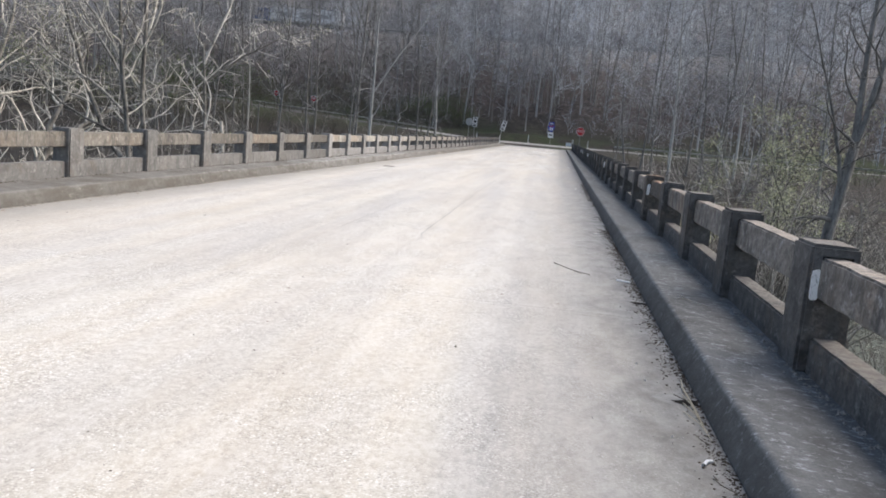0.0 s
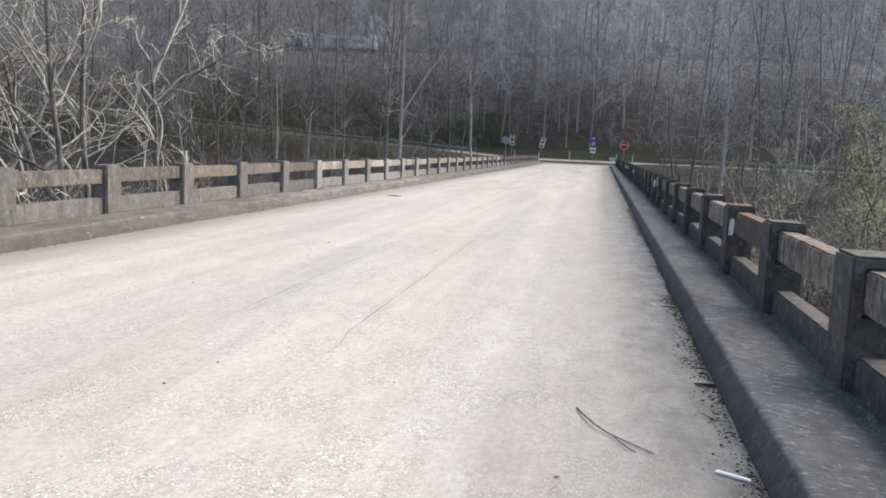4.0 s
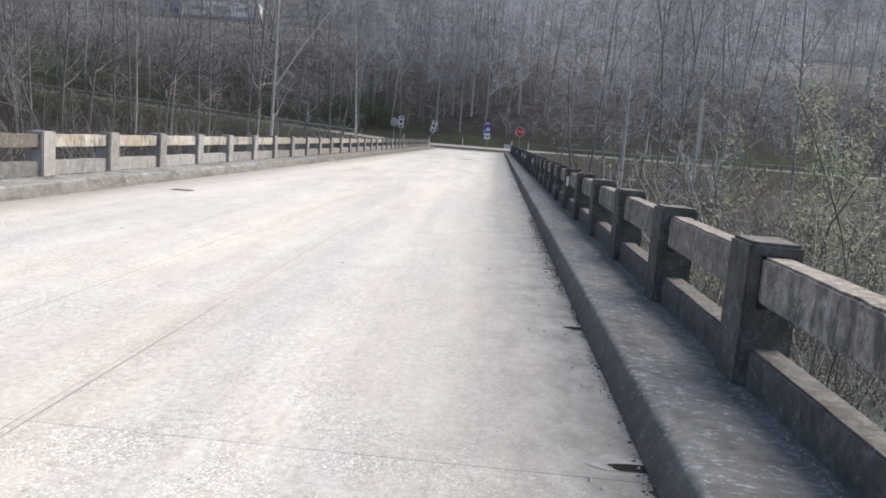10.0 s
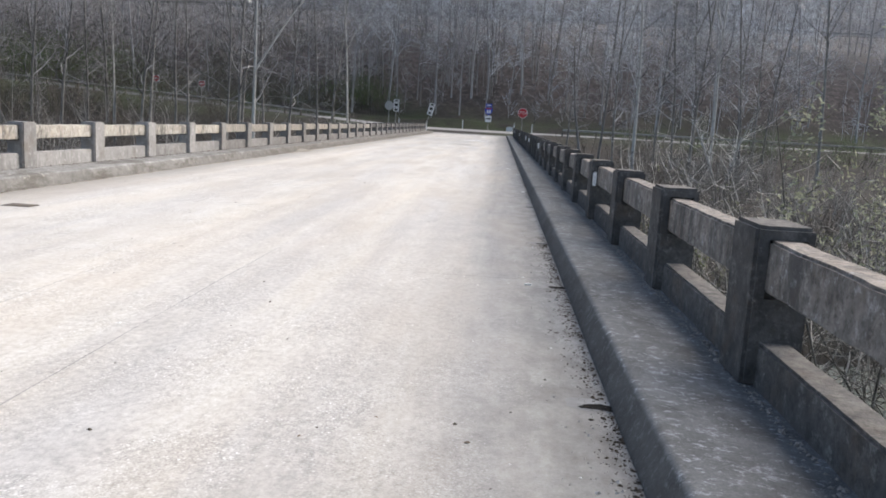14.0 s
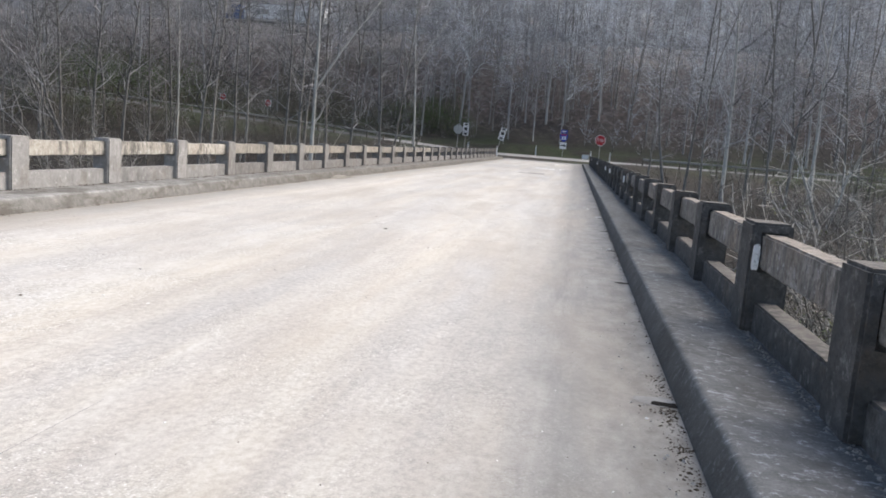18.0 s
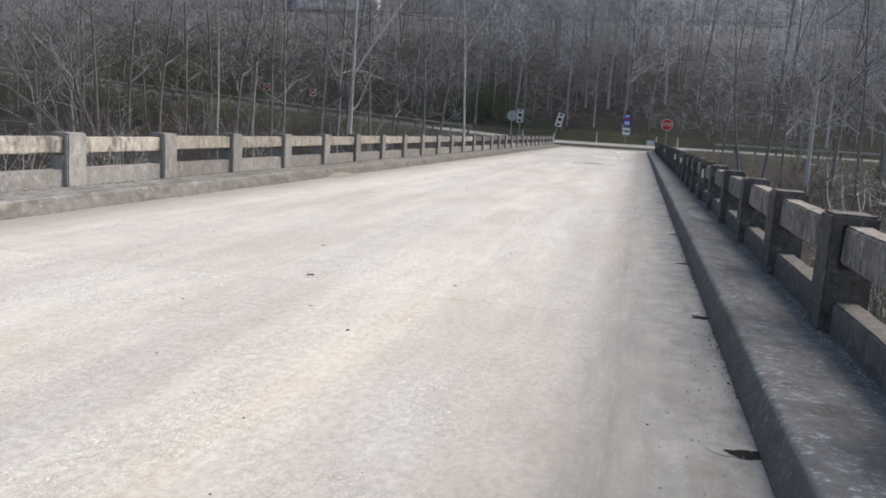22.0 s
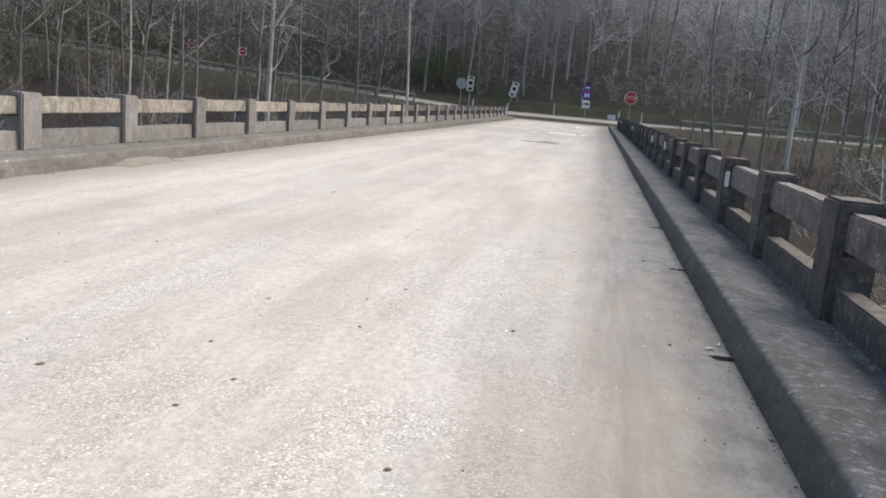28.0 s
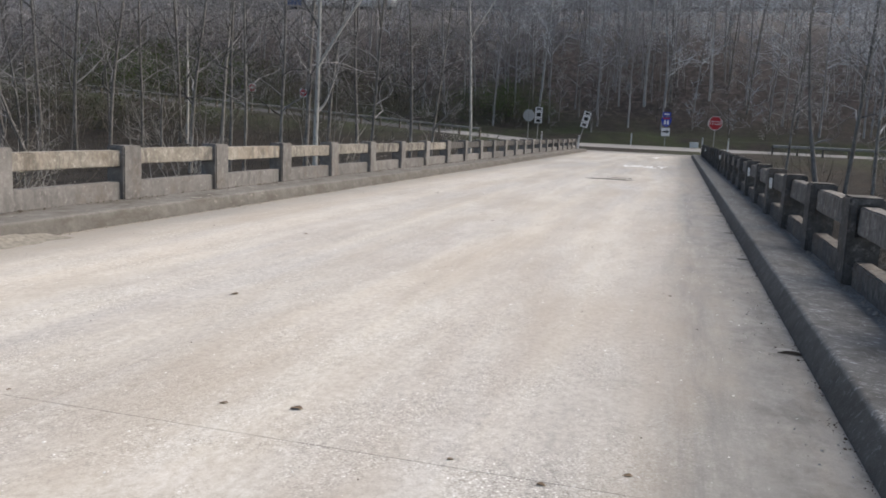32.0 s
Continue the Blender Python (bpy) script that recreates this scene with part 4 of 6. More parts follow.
for x, y, z, h in ((-10.6, 107.0, -0.1, 1.5), (-7.55, 106.6, 0.0, 1.25), (-4.6, 127.2, 0.35, 1.3), (1.9, 107.0, 0, 1.5), (3.9, 109.0, -0.1, 1.6), (23.0, 111.5, 0.2, 1.4)):
    delineator(pose(x, y, z), h)
wb = tagged(empty("roadside_box", pose(1.65, 128.0, 0.5)), "low white box at the road's edge", "utility box")
part("body", box_bm(-0.42, 0.42, -0.25, 0.25, -0.2, 0.42, 0.03, 2), M_WHITE, wb)
part("lid", box_bm(-0.45, 0.45, -0.28, 0.28, 0.42, 0.48, 0.015), M_WHITE, wb)


def red_sign(m, label):
    s = tagged(empty("red_sign", m), label, "traffic sign", group="red signs by the ramp")
    part("post", moved(cyl_bm(0.035, -0.5, 2.6), 0, 0.05, 0), M_STEEL, s)
    p = part("plate", moved(plate_bm(rect(0.75, 0.75)), 0, 0, 2.3), M_WHITE, s)
    part("disc", moved(plate_bm(polygon(20, 0.35), 0.004), 0, -0.006, 2.3), M_RED, p)
    part("bar", moved(plate_bm(rect(0.5, 0.1), 0.004), 0, -0.011, 2.3), M_WHITE, p)


for x in (-40.5, -35.0):
    red_sign(pose(x, 113.5, road_z(x) - 0.1), "red and white square sign on a post by the climbing road")

# ---- road markings ----
only = letters("ONLY", 1.0, M_PAINT, None, pose(-1.28, 80.3, 0.004) @ Matrix.Diagonal((0.74, 3.6, 1, 1)), "road_marking", bold=0.028)
tagged(only, "worn white painted word on the deck", "road marking", kind="structure")
arrow = pydata("road_arrow", [(x, y, 0.006) for x, y in ((-0.09, -1.6), (0.09, -1.6), (0.09, 0.5), (0.42, 0.5), (0, 1.7), (-0.42, 0.5), (-0.09, 0.5))], [(0, 1, 2, 6), (6, 2, 3, 4, 5)])
tagged(part_mesh("road_marking", arrow, M_PAINT, at=pose(-1.2, 97.0, 0)), "worn white painted arrow on the deck", "road marking", kind="structure")


# ---- trees ----
def tube(path, radii, sides, V, F):
    base = len(V)
    prev = None
    for i, (p, r) in enumerate(zip(path, radii)):
        d = (path[min(i + 1, len(path) - 1)] - path[max(i - 1, 0)]).normalized()
        a = d.orthogonal().normalized() if prev is None else (prev - d * prev.dot(d)).normalized()
        prev = a
        b = d.cross(a)
        for k in range(sides):
            t = 2 * math.pi * k / sides
            V.append(p + (a * math.cos(t) + b * math.sin(t)) * r)
    for i in range(len(path) - 1):
        for k in range(sides):
            k2 = (k + 1) % sides
            F.append((base + i * sides + k, base + i * sides + k2, base + (i + 1) * sides + k2, base + (i + 1) * sides + k))


def wander(rng, start, way, length, n, bend, up=0.0):
    """A crooked line of n steps."""
    pts, p, d = [start.copy()], start.copy(), way.normalized()
    for _ in range(n):
        d = (d + Vector((rng.gauss(0, bend), rng.gauss(0, bend), rng.gauss(0, bend * 0.6) + up))).normalized()
        p = p + d * (length / n)
        pts.append(p.copy())
    return pts


def limbs(rng, path, radii, count, lo, length, spread, up, depth, V, F, ends=None, thin=0.006, subs=(4, 5), crook=0.2, wide=0.55):
    """Boughs along a stem, and in turn theirs. thin: the least radius."""
    n = len(path) - 1
    for i in range(count):
        t = lo + (1 - lo) * (i + rng.random()) / count
        j = min(n - 1, int(t * n))
        q = path[j].lerp(path[j + 1], t * n - j)
        r = (radii[j] + (radii[j + 1] - radii[j]) * (t * n - j)) * rng.uniform(0.4, 0.65)
        ax = (path[j + 1] - path[j]).normalized()
        a = rng.uniform(0, 2 * math.pi)
        o = ax.orthogonal().normalized()
        side = Matrix.Rotation(a, 3, ax) @ o
        way = ax * (1 - spread) + side * spread + Vector((0, 0, up))
        ln = length * rng.uniform(0.55, 1.1) * (1.15 - 0.6 * t)
        seg = (1 if thin > 0.01 else 2, 2 if thin > 0.01 else 4, 6)[depth]
        p = wander(rng, q, way, ln, seg, crook if depth else crook + 0.06, up * 0.25)
        rr = [max(thin, r * (1 - 0.85 * k / seg)) for k in range(seg + 1)]
        tube(p, rr, 4 if depth > 1 else 3, V, F)
        if ends is not None and depth == 0:
            ends.append((p[-1], way))
        if depth > 0:
            limbs(rng, p, rr, subs[depth - 1], 0.2, ln * 0.6, wide, up * 0.6, depth - 1, V, F, ends, thin, subs, crook, wide)


def tall_tree(seed, height, radius, boughs=12, depth=2, sides=8, lean=0.02, fork=0, lo=0.38, reach=0.2, thin=0.006, subs=(4, 5), bend=0.03):
    rng = random.Random(seed)
    V, F, V2, F2 = [], [], [], []
    path = wander(rng, Vector((0, 0, -0.5)), Vector((rng.gauss(0, lean), rng.gauss(0, lean), 1)), height, 12, bend, 0.05)
    radii = [radius * (1.25 if i == 0 else 1 - 0.8 * i / 12) for i in range(13)]
    tube(path, radii, sides, V, F)
    if fork:
        j = 4 if fork > 0.5 else 6
        p2 = wander(rng, path[j], Vector((fork, rng.gauss(0, 0.2), 1)), height * 0.6, 8, 0.05, 0.02)
        r2 = [radii[j] * 0.75 * (1 - 0.85 * i / 8) + 0.01 for i in range(9)]
        tube(p2, r2, 6, V, F)
        limbs(rng, p2, r2, boughs // 2, 0.2, height * reach * 0.85, 0.62, 0.12, depth, V2, F2, None, thin, subs, 0.26, 0.65)
    limbs(rng, path, radii, boughs, lo, height * reach, 0.66, 0.12, depth, V2, F2, None, thin, subs, 0.26, 0.65)
    return pydata("trunk", V, F, True), pydata("crown", V2, F2, True)


def bank_tree(seed, height, stems, lean=0.35, depth=2, ends=None, big=0.16):
    """A crooked riverside tree of several stems that fork low."""
    rng = random.Random(seed)
    V, F, V2, F2 = [], [], [], []
    for s in range(stems):
        a = rng.uniform(0, 6.28)
        way = Vector((math.cos(a) * lean, math.sin(a) * lean, 1))
        p = wander(rng, Vector((0.25 * math.cos(a), 0.25 * math.sin(a), -0.5)), way, height * rng.uniform(0.75, 1.0), 10, 0.1, 0.03)
        r = [big * rng.uniform(0.8, 1.1) * (1 - 0.82 * i / 10) for i in range(11)]
        tube(p, r, 8, V, F)
        limbs(rng, p, r, 9, 0.25, height * 0.34, 0.45, 0.2, depth, V2, F2, ends)
    return pydata("trunk", V, F, True), pydata("crown", V2, F2, True)


def brush_mesh(seed, height, stems, spread):
    rng = random.Random(seed)
    V, F, ends = [], [], []
    for s in range(stems):
        a, q = rng.uniform(0, 6.28), spread * math.sqrt(rng.random())
        st = Vector((q * math.cos(a), q * math.sin(a), -0.2))
        p = wander(rng, st, Vector((0.45 * math.cos(a), 0.45 * math.sin(a), 1)), height * rng.uniform(0.5, 1.0), 5, 0.16)
        r = [0.022 * (1 - 0.8 * i / 5) + 0.004 for i in range(6)]
        tube(p, r, 3, V, F)
        limbs(rng, p, r, 5, 0.2, height * 0.4, 0.5, 0.12, 1, V, F, ends, 0.0045, (3, 3))
    return V, F, ends


def leaf_cloud(seed, ends, per, size, spread=0.25):
    rng = random.Random(seed)
    V, F = [], []
    for p, _ in ends:
        for _k in range(per):
            c = p + Vector((rng.gauss(0, spread), rng.gauss(0, spread), rng.gauss(0, spread)))
            u = Vector((rng.gauss(0, 1), rng.gauss(0, 1), rng.gauss(0, 1))).normalized()
            w = u.orthogonal().normalized()
            s = size * rng.uniform(0.6, 1.3)
            b = len(V)
            V += [c - u * s, c + w * s * 0.45, c + u * s, c - w * s * 0.45]
            F.append((b, b + 1, b + 2, b + 3))
    return pydata("foliage", V, F)


def plant(name, meshes, mats, m, label, cat, group=""):
    """A tree: an empty at its base with its trunk, branches and leaves."""
    t = tagged(empty(name, m), label, cat, group)
    for (nm, me), ma in zip(meshes, mats):
        part_mesh(nm, me, ma, t)
    return t


def spot(x, y, turn=0.0, s=1.0, dz=0.0):
    return pose(x, y, ground_z(x, y) + dz, 0, 0, turn) @ Matrix.Scale(s, 4)


rng = random.Random(77)
TALL = [tall_tree(100 + i, 20 + 1.3 * i, 0.1 + 0.008 * i, 26, 2, 7, 0.012, (0.2, 0, -0.3)[i % 3], 0.2, 0.2, 0.011, (6, 6), bend=0.026) for i in range(9)]
SYC = [tall_tree(300 + i, 25, 0.18, 16, 2, 9, 0.004, 0.58 * (i == 1), 0.2, 0.2, 0.012, bend=0.014) for i in range(3)]
FORK = [tall_tree(350 + i, 25, 0.155, 22, 2, 8, 0.01, (0.5, -0.42)[i], 0.3, 0.2, 0.012, (5, 6), bend=0.014) for i in range(2)]
bark_cache = {}
far_cache = {}


def far_crown(me, ma):
    """The crown's mesh for one bark colour."""
    key = (me.name, ma.name)
    if key not in far_cache:
        far_cache[key] = me.copy()
        far_cache[key].materials.clear()
    return far_cache[key]


def forest_tree(x, y, kind=None, s=None, mat=None, label="", turn=None):
    tr, br = rng.choice(TALL) if kind is None else kind
    bark = mat or rng.choice((M_BARK, M_BARK, M_BARKD if x < 0 else M_BARK) if y < 120 else (M_FART, M_FART, M_FARB))
    s = s or rng.uniform(0.75, 1.15)
    key = (tr.name, bark.name)
    if key not in bark_cache:
        bark_cache[key] = tr.copy()
    # crowns right of x = 4 take the glare-paled twigs
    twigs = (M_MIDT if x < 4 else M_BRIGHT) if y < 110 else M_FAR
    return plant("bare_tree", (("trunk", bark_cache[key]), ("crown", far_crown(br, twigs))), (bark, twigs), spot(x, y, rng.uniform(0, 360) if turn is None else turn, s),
                 label or "tall bare grey tree on the leaf-littered hillside", "tree", "bare hillside trees")


# trees that stand out
# (x, y, scale, pale bark, forked)
HERO = [(-19.2, 82.5, 0.9, True, True), (-27.9, 88.1, 0.95, False, False), (-27.0, 88.3, 0.9, False, False), (-39.8, 101.3, 1.0, True, False), (-31.3, 88.8, 0.8, False, False), (-38.9, 94.0, 0.95, False, False),
        (-15.4, 102.5, 0.75, True, True), (-40.8, 92.8, 0.9, False, False), (-14.2, 87.8, 0.75, False, False), (-15.0, 86.5, 0.7, False, False), (-21.3, 82.3, 0.9, False, False), (-21.9, 86.6, 1.05, False, False),
        (-17.4, 85.8, 0.75, False, False), (-43.1, 92.0, 0.9, False, False), (-46.3, 92.0, 1.0, False, True), (-47.0, 90.8, 0.75, False, False), (-48.6, 93.0, 0.95, False, False), (-52.2, 92.0, 1.0, False, False), (-55.0, 95.0, 0.95, False, True), (-24.5, 96.0, 0.85, False, False),
        (-34.5, 98.0, 0.9, False, False), (9.8, 85.8, 0.85, False, False), (6.7, 95.9, 0.8, False, False), (8.9, 88.6, 0.8, False, False), (14.7, 95.0, 0.9, False, False), (19.9, 95.0, 1.0, True, True), (22.5, 95.0, 0.95, False, False), (17.3, 92.0, 0.85, False, False),
        (27, 88, 1.0, False, True), (33, 84, 0.95, False, False), (-7.2, 142, 1.05, True, False), (-4.2, 142, 1.1, True, False), (-1.85, 142, 0.95, True, False), (-1.2, 143, 0.9, False, False),
        (3.2, 144, 0.85, True, True), (5.4, 147, 0.95, False, False), (7.4, 142, 0.8, False, False), (21.4, 131, 1.0, True, True), (29.1, 132, 1.0, True, True), (32.8, 133, 1.0, False, True), (25.3, 135, 0.95, False, False), (-11.5, 139, 0.9, False, False), (12.5, 139, 0.85, False, False)]
for n, (x, y, s, pale, forked) in enumerate(HERO):
    forest_tree(x, y, kind=SYC[1] if n == 0 else None if not forked else FORK[n % 2], s=s, mat=M_SYC if pale and y < 110 else M_FARB if y > 110 and pale else M_BARK,
                label="tall bare tree with pale bark below the climbing road" if y < 105 else "", turn=0 if n == 0 or forked else None)
forest_tree(12.1, 90.5, SYC[0], 1.0, M_SYC, "tall sycamore with white mottled bark on the far bank")
# the hillside woods
placed = []
tries = 0
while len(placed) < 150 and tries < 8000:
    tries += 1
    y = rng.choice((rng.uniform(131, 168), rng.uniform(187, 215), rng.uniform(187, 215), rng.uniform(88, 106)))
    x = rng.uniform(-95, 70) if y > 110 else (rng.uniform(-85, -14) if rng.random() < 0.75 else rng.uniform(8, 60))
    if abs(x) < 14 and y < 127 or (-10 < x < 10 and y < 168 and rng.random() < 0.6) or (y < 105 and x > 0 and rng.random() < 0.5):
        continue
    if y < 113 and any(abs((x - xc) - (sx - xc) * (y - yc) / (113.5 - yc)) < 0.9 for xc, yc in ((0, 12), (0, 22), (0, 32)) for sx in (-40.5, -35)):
        continue                     # left out so the camera's view of the ramp signs stays clear
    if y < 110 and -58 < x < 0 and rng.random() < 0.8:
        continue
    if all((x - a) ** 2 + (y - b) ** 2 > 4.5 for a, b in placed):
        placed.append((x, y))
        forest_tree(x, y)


def joined(meshes, places):
    """Many copies of a few plants in one mesh."""
    data = []
    for me in meshes:
        co = np.empty(len(me.vertices) * 3, "f")
        me.vertices.foreach_get("co", co)
        fc = np.empty(len(me.loops), "i")
        me.loops.foreach_get("vertex_index", fc)
        data.append((np.c_[co.reshape(-1, 3), np.ones(len(me.vertices))], fc.reshape(-1, 4)))
    vs, fs, base = [], [], 0
    for i, m in places:
        v, f = data[i]
        vs.append((v @ np.array(m).T)[:, :3])
        fs.append(f + base)
        base += len(v)
    vs, fs = np.concatenate(vs), np.concatenate(fs)
    me = bpy.data.meshes.new("joined")
    me.vertices.add(len(vs))
    me.vertices.foreach_set("co", vs.astype("f").ravel())
    me.loops.add(fs.size)
    me.loops.foreach_set("vertex_index", fs.astype("i").ravel())
    me.polygons.add(len(fs))
    me.polygons.foreach_set("loop_start", np.arange(0, fs.size, 4, dtype="i"))
    me.update(calc_edges=True)
    return me


# far woods and undergrowth, past counting
LOW = [me for i in range(5) for me in tall_tree(500 + i, 22, 0.11, 22, 1, 4, 0.015, 0, 0.3, 0.22, 0.013, (12, 5))]
spots = []
for n in range(540):
    y = rng.uniform(188, 300) if n % 5 > 1 else rng.uniform(135, 171)
    m = spot((rng.uniform(-105, 10) if n % 2 else rng.uniform(-25, 88)) * (1 if y < 180 else 1.45), y, rng.uniform(0, 360), rng.uniform(0.7, 1.15))
    i = 2 * rng.randrange(5)
    spots += [(i, m), (i + 1, m)]
# crowns towards the right take the haze-pale twig colour
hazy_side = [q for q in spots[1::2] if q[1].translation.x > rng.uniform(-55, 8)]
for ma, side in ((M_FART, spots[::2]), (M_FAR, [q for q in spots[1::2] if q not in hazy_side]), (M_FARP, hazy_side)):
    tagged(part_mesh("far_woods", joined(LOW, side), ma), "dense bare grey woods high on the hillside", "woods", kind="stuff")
SAPL = [tall_tree(800 + i, 6 + i, 0.045, 12, 1, 4, 0.08, 0, 0.08, 0.32, 0.013, (5, 5)) for i in range(5)]
UNDER = [me for p in SAPL for me in p]
spots = []
for n in range(820):
    y = rng.choice((rng.uniform(130, 150), rng.uniform(150, 173), rng.uniform(186, 205)))
    m = spot(rng.uniform(-100, 80), y, rng.uniform(0, 360), rng.uniform(0.35, 1.0))
    i = 2 * rng.randrange(5)
    spots += [(i, m), (i + 1, m)]
# undergrowth on the right gets haze-paled twig colours
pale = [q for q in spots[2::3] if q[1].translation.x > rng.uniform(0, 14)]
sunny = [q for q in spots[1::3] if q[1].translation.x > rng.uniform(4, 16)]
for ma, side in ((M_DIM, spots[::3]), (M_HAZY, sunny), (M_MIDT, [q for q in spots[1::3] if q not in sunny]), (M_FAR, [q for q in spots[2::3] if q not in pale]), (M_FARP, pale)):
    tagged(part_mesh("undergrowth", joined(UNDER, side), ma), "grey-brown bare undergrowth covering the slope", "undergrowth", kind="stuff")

spots = []
for n in range(620):
    x = rng.uniform(8, 64) if n % 5 < 2 else rng.uniform(-80, -13)
    m = spot(x, rng.uniform(50, 105), rng.uniform(0, 360), rng.uniform(0.16, 0.42))
    i = 2 * rng.randrange(5)
    spots += [(i, m), (i + 1, m)]
# part of the right bank's undergrowth is coloured paler for the glare there
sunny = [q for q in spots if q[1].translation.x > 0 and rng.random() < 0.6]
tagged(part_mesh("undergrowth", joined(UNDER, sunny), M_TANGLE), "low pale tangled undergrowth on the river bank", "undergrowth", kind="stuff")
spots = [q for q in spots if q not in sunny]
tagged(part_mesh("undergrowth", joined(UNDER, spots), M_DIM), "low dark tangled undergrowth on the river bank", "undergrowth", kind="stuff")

# low scrub along the verge of the cross road and the ramp
for ma, x0, x1, count, tall in ((M_DIM, -84, -15, 150, 0.2), (M_MIDT, -84, -15, 110, 0.24), (M_DIM, 7.5, 62, 90, 0.13), (M_MIDT, 7.5, 62, 60, 0.15)):
    spots = []
    for n in range(count):
        x = rng.uniform(x0, x1)
        m = spot(x, rng.uniform(104.5, 111.3), rng.uniform(0, 360), rng.uniform(0.06, tall) * (0.6 if -24 < x < 0 else 1.0))
        i = 2 * rng.randrange(5)
        spots += [(i, m), (i + 1, m)]
    tagged(part_mesh("undergrowth", joined(UNDER, spots), ma), "ragged bare scrub on the verge below the guardrail", "undergrowth", kind="stuff")

# brush and saplings
BRUSH = []
for i in range(5):
    V, F, E = brush_mesh(700 + i, 2.6 + 0.3 * i, 9, 1.0)
    BRUSH.append(((pydata("thicket", V, F, True), pydata("thicket", V, F, True)), leaf_cloud(i, E[::4], 4, 0.018, 0.1)))


def brush(x, y, s, leafy, k=None):
    i = rng.randrange(5)
    k = rng.choice((0, 1, 1, 1)) if k is None else k
    ms = [("thicket", BRUSH[i][0][k])] + ([("foliage", BRUSH[i][1])] if leafy else [])
    plant("brush", ms, ((M_PALE, M_DIM)[k], M_LEAF), spot(x, y, rng.uniform(0, 360), s), "tangle of thin leafing brush on the bank" if leafy else "tangle of bare thin brush on the bank", "shrub", "bank brush")


for n in range(165):
    side = rng.random()
    x, y = (rng.uniform(6.6, 28), rng.uniform(10, 100)) if side < 0.6 else (rng.uniform(-45, -12.5), rng.uniform(12, 103))
    if 28 < y < 42:
        y = rng.choice((rng.uniform(14, 26), rng.uniform(43, 60)))
    brush(x, y, rng.uniform(1.0, 1.9) * ((0.75 if y > 70 else 1.0) if x < 0 else 0.62), x < 0 and rng.random() < 0.4)
for _ in range(30):
    x, y = rng.uniform(-70, 50), rng.uniform(58, 103)
    if -14 < x < 8:
        continue
    tr, br = rng.choice(SAPL)
    plant("sapling", (("trunk", tr), ("crown", br)), (M_TWIG, M_TWIG), spot(x, y, rng.uniform(0, 360), rng.uniform(0.6, 1.2)), "thin bare sapling among the trees", "tree", "saplings")

# riverside trees near the bridge
def stem_tree(seed, stems, ends):
    """A riverside tree with given stems: way, length and thickness of each."""
    r = random.Random(seed)
    V, F, V2, F2 = [], [], [], []
    for dx, dy, dz, ln, thick in stems:
        p = wander(r, Vector((0.3 * dx, 0.3 * dy, -0.5)), Vector((dx, dy, dz)), ln, 14, 0.13, 0.012)
        rr = [1.3 * thick * (1 - 0.86 * i / 14) for i in range(15)]
        tube(p, rr, 8, V, F)
        limbs(r, p, rr, 10, 0.3, ln * 0.46, 0.48, 0.12, 2, V2, F2, ends, 0.008, (3, 4), 0.24)
    return pydata("trunk", V, F, True), pydata("crown", V2, F2, True)


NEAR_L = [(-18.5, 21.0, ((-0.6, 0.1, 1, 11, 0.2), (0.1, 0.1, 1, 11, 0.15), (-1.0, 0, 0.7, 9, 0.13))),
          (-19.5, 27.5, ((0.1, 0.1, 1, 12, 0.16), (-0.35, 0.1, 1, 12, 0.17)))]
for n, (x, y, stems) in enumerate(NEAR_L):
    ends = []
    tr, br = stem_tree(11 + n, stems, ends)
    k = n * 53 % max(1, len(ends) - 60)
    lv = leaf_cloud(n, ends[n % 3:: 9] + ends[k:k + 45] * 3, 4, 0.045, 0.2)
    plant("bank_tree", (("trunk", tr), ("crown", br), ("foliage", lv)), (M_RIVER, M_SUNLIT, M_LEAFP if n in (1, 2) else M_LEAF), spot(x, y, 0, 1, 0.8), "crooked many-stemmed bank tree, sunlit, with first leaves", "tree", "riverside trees")


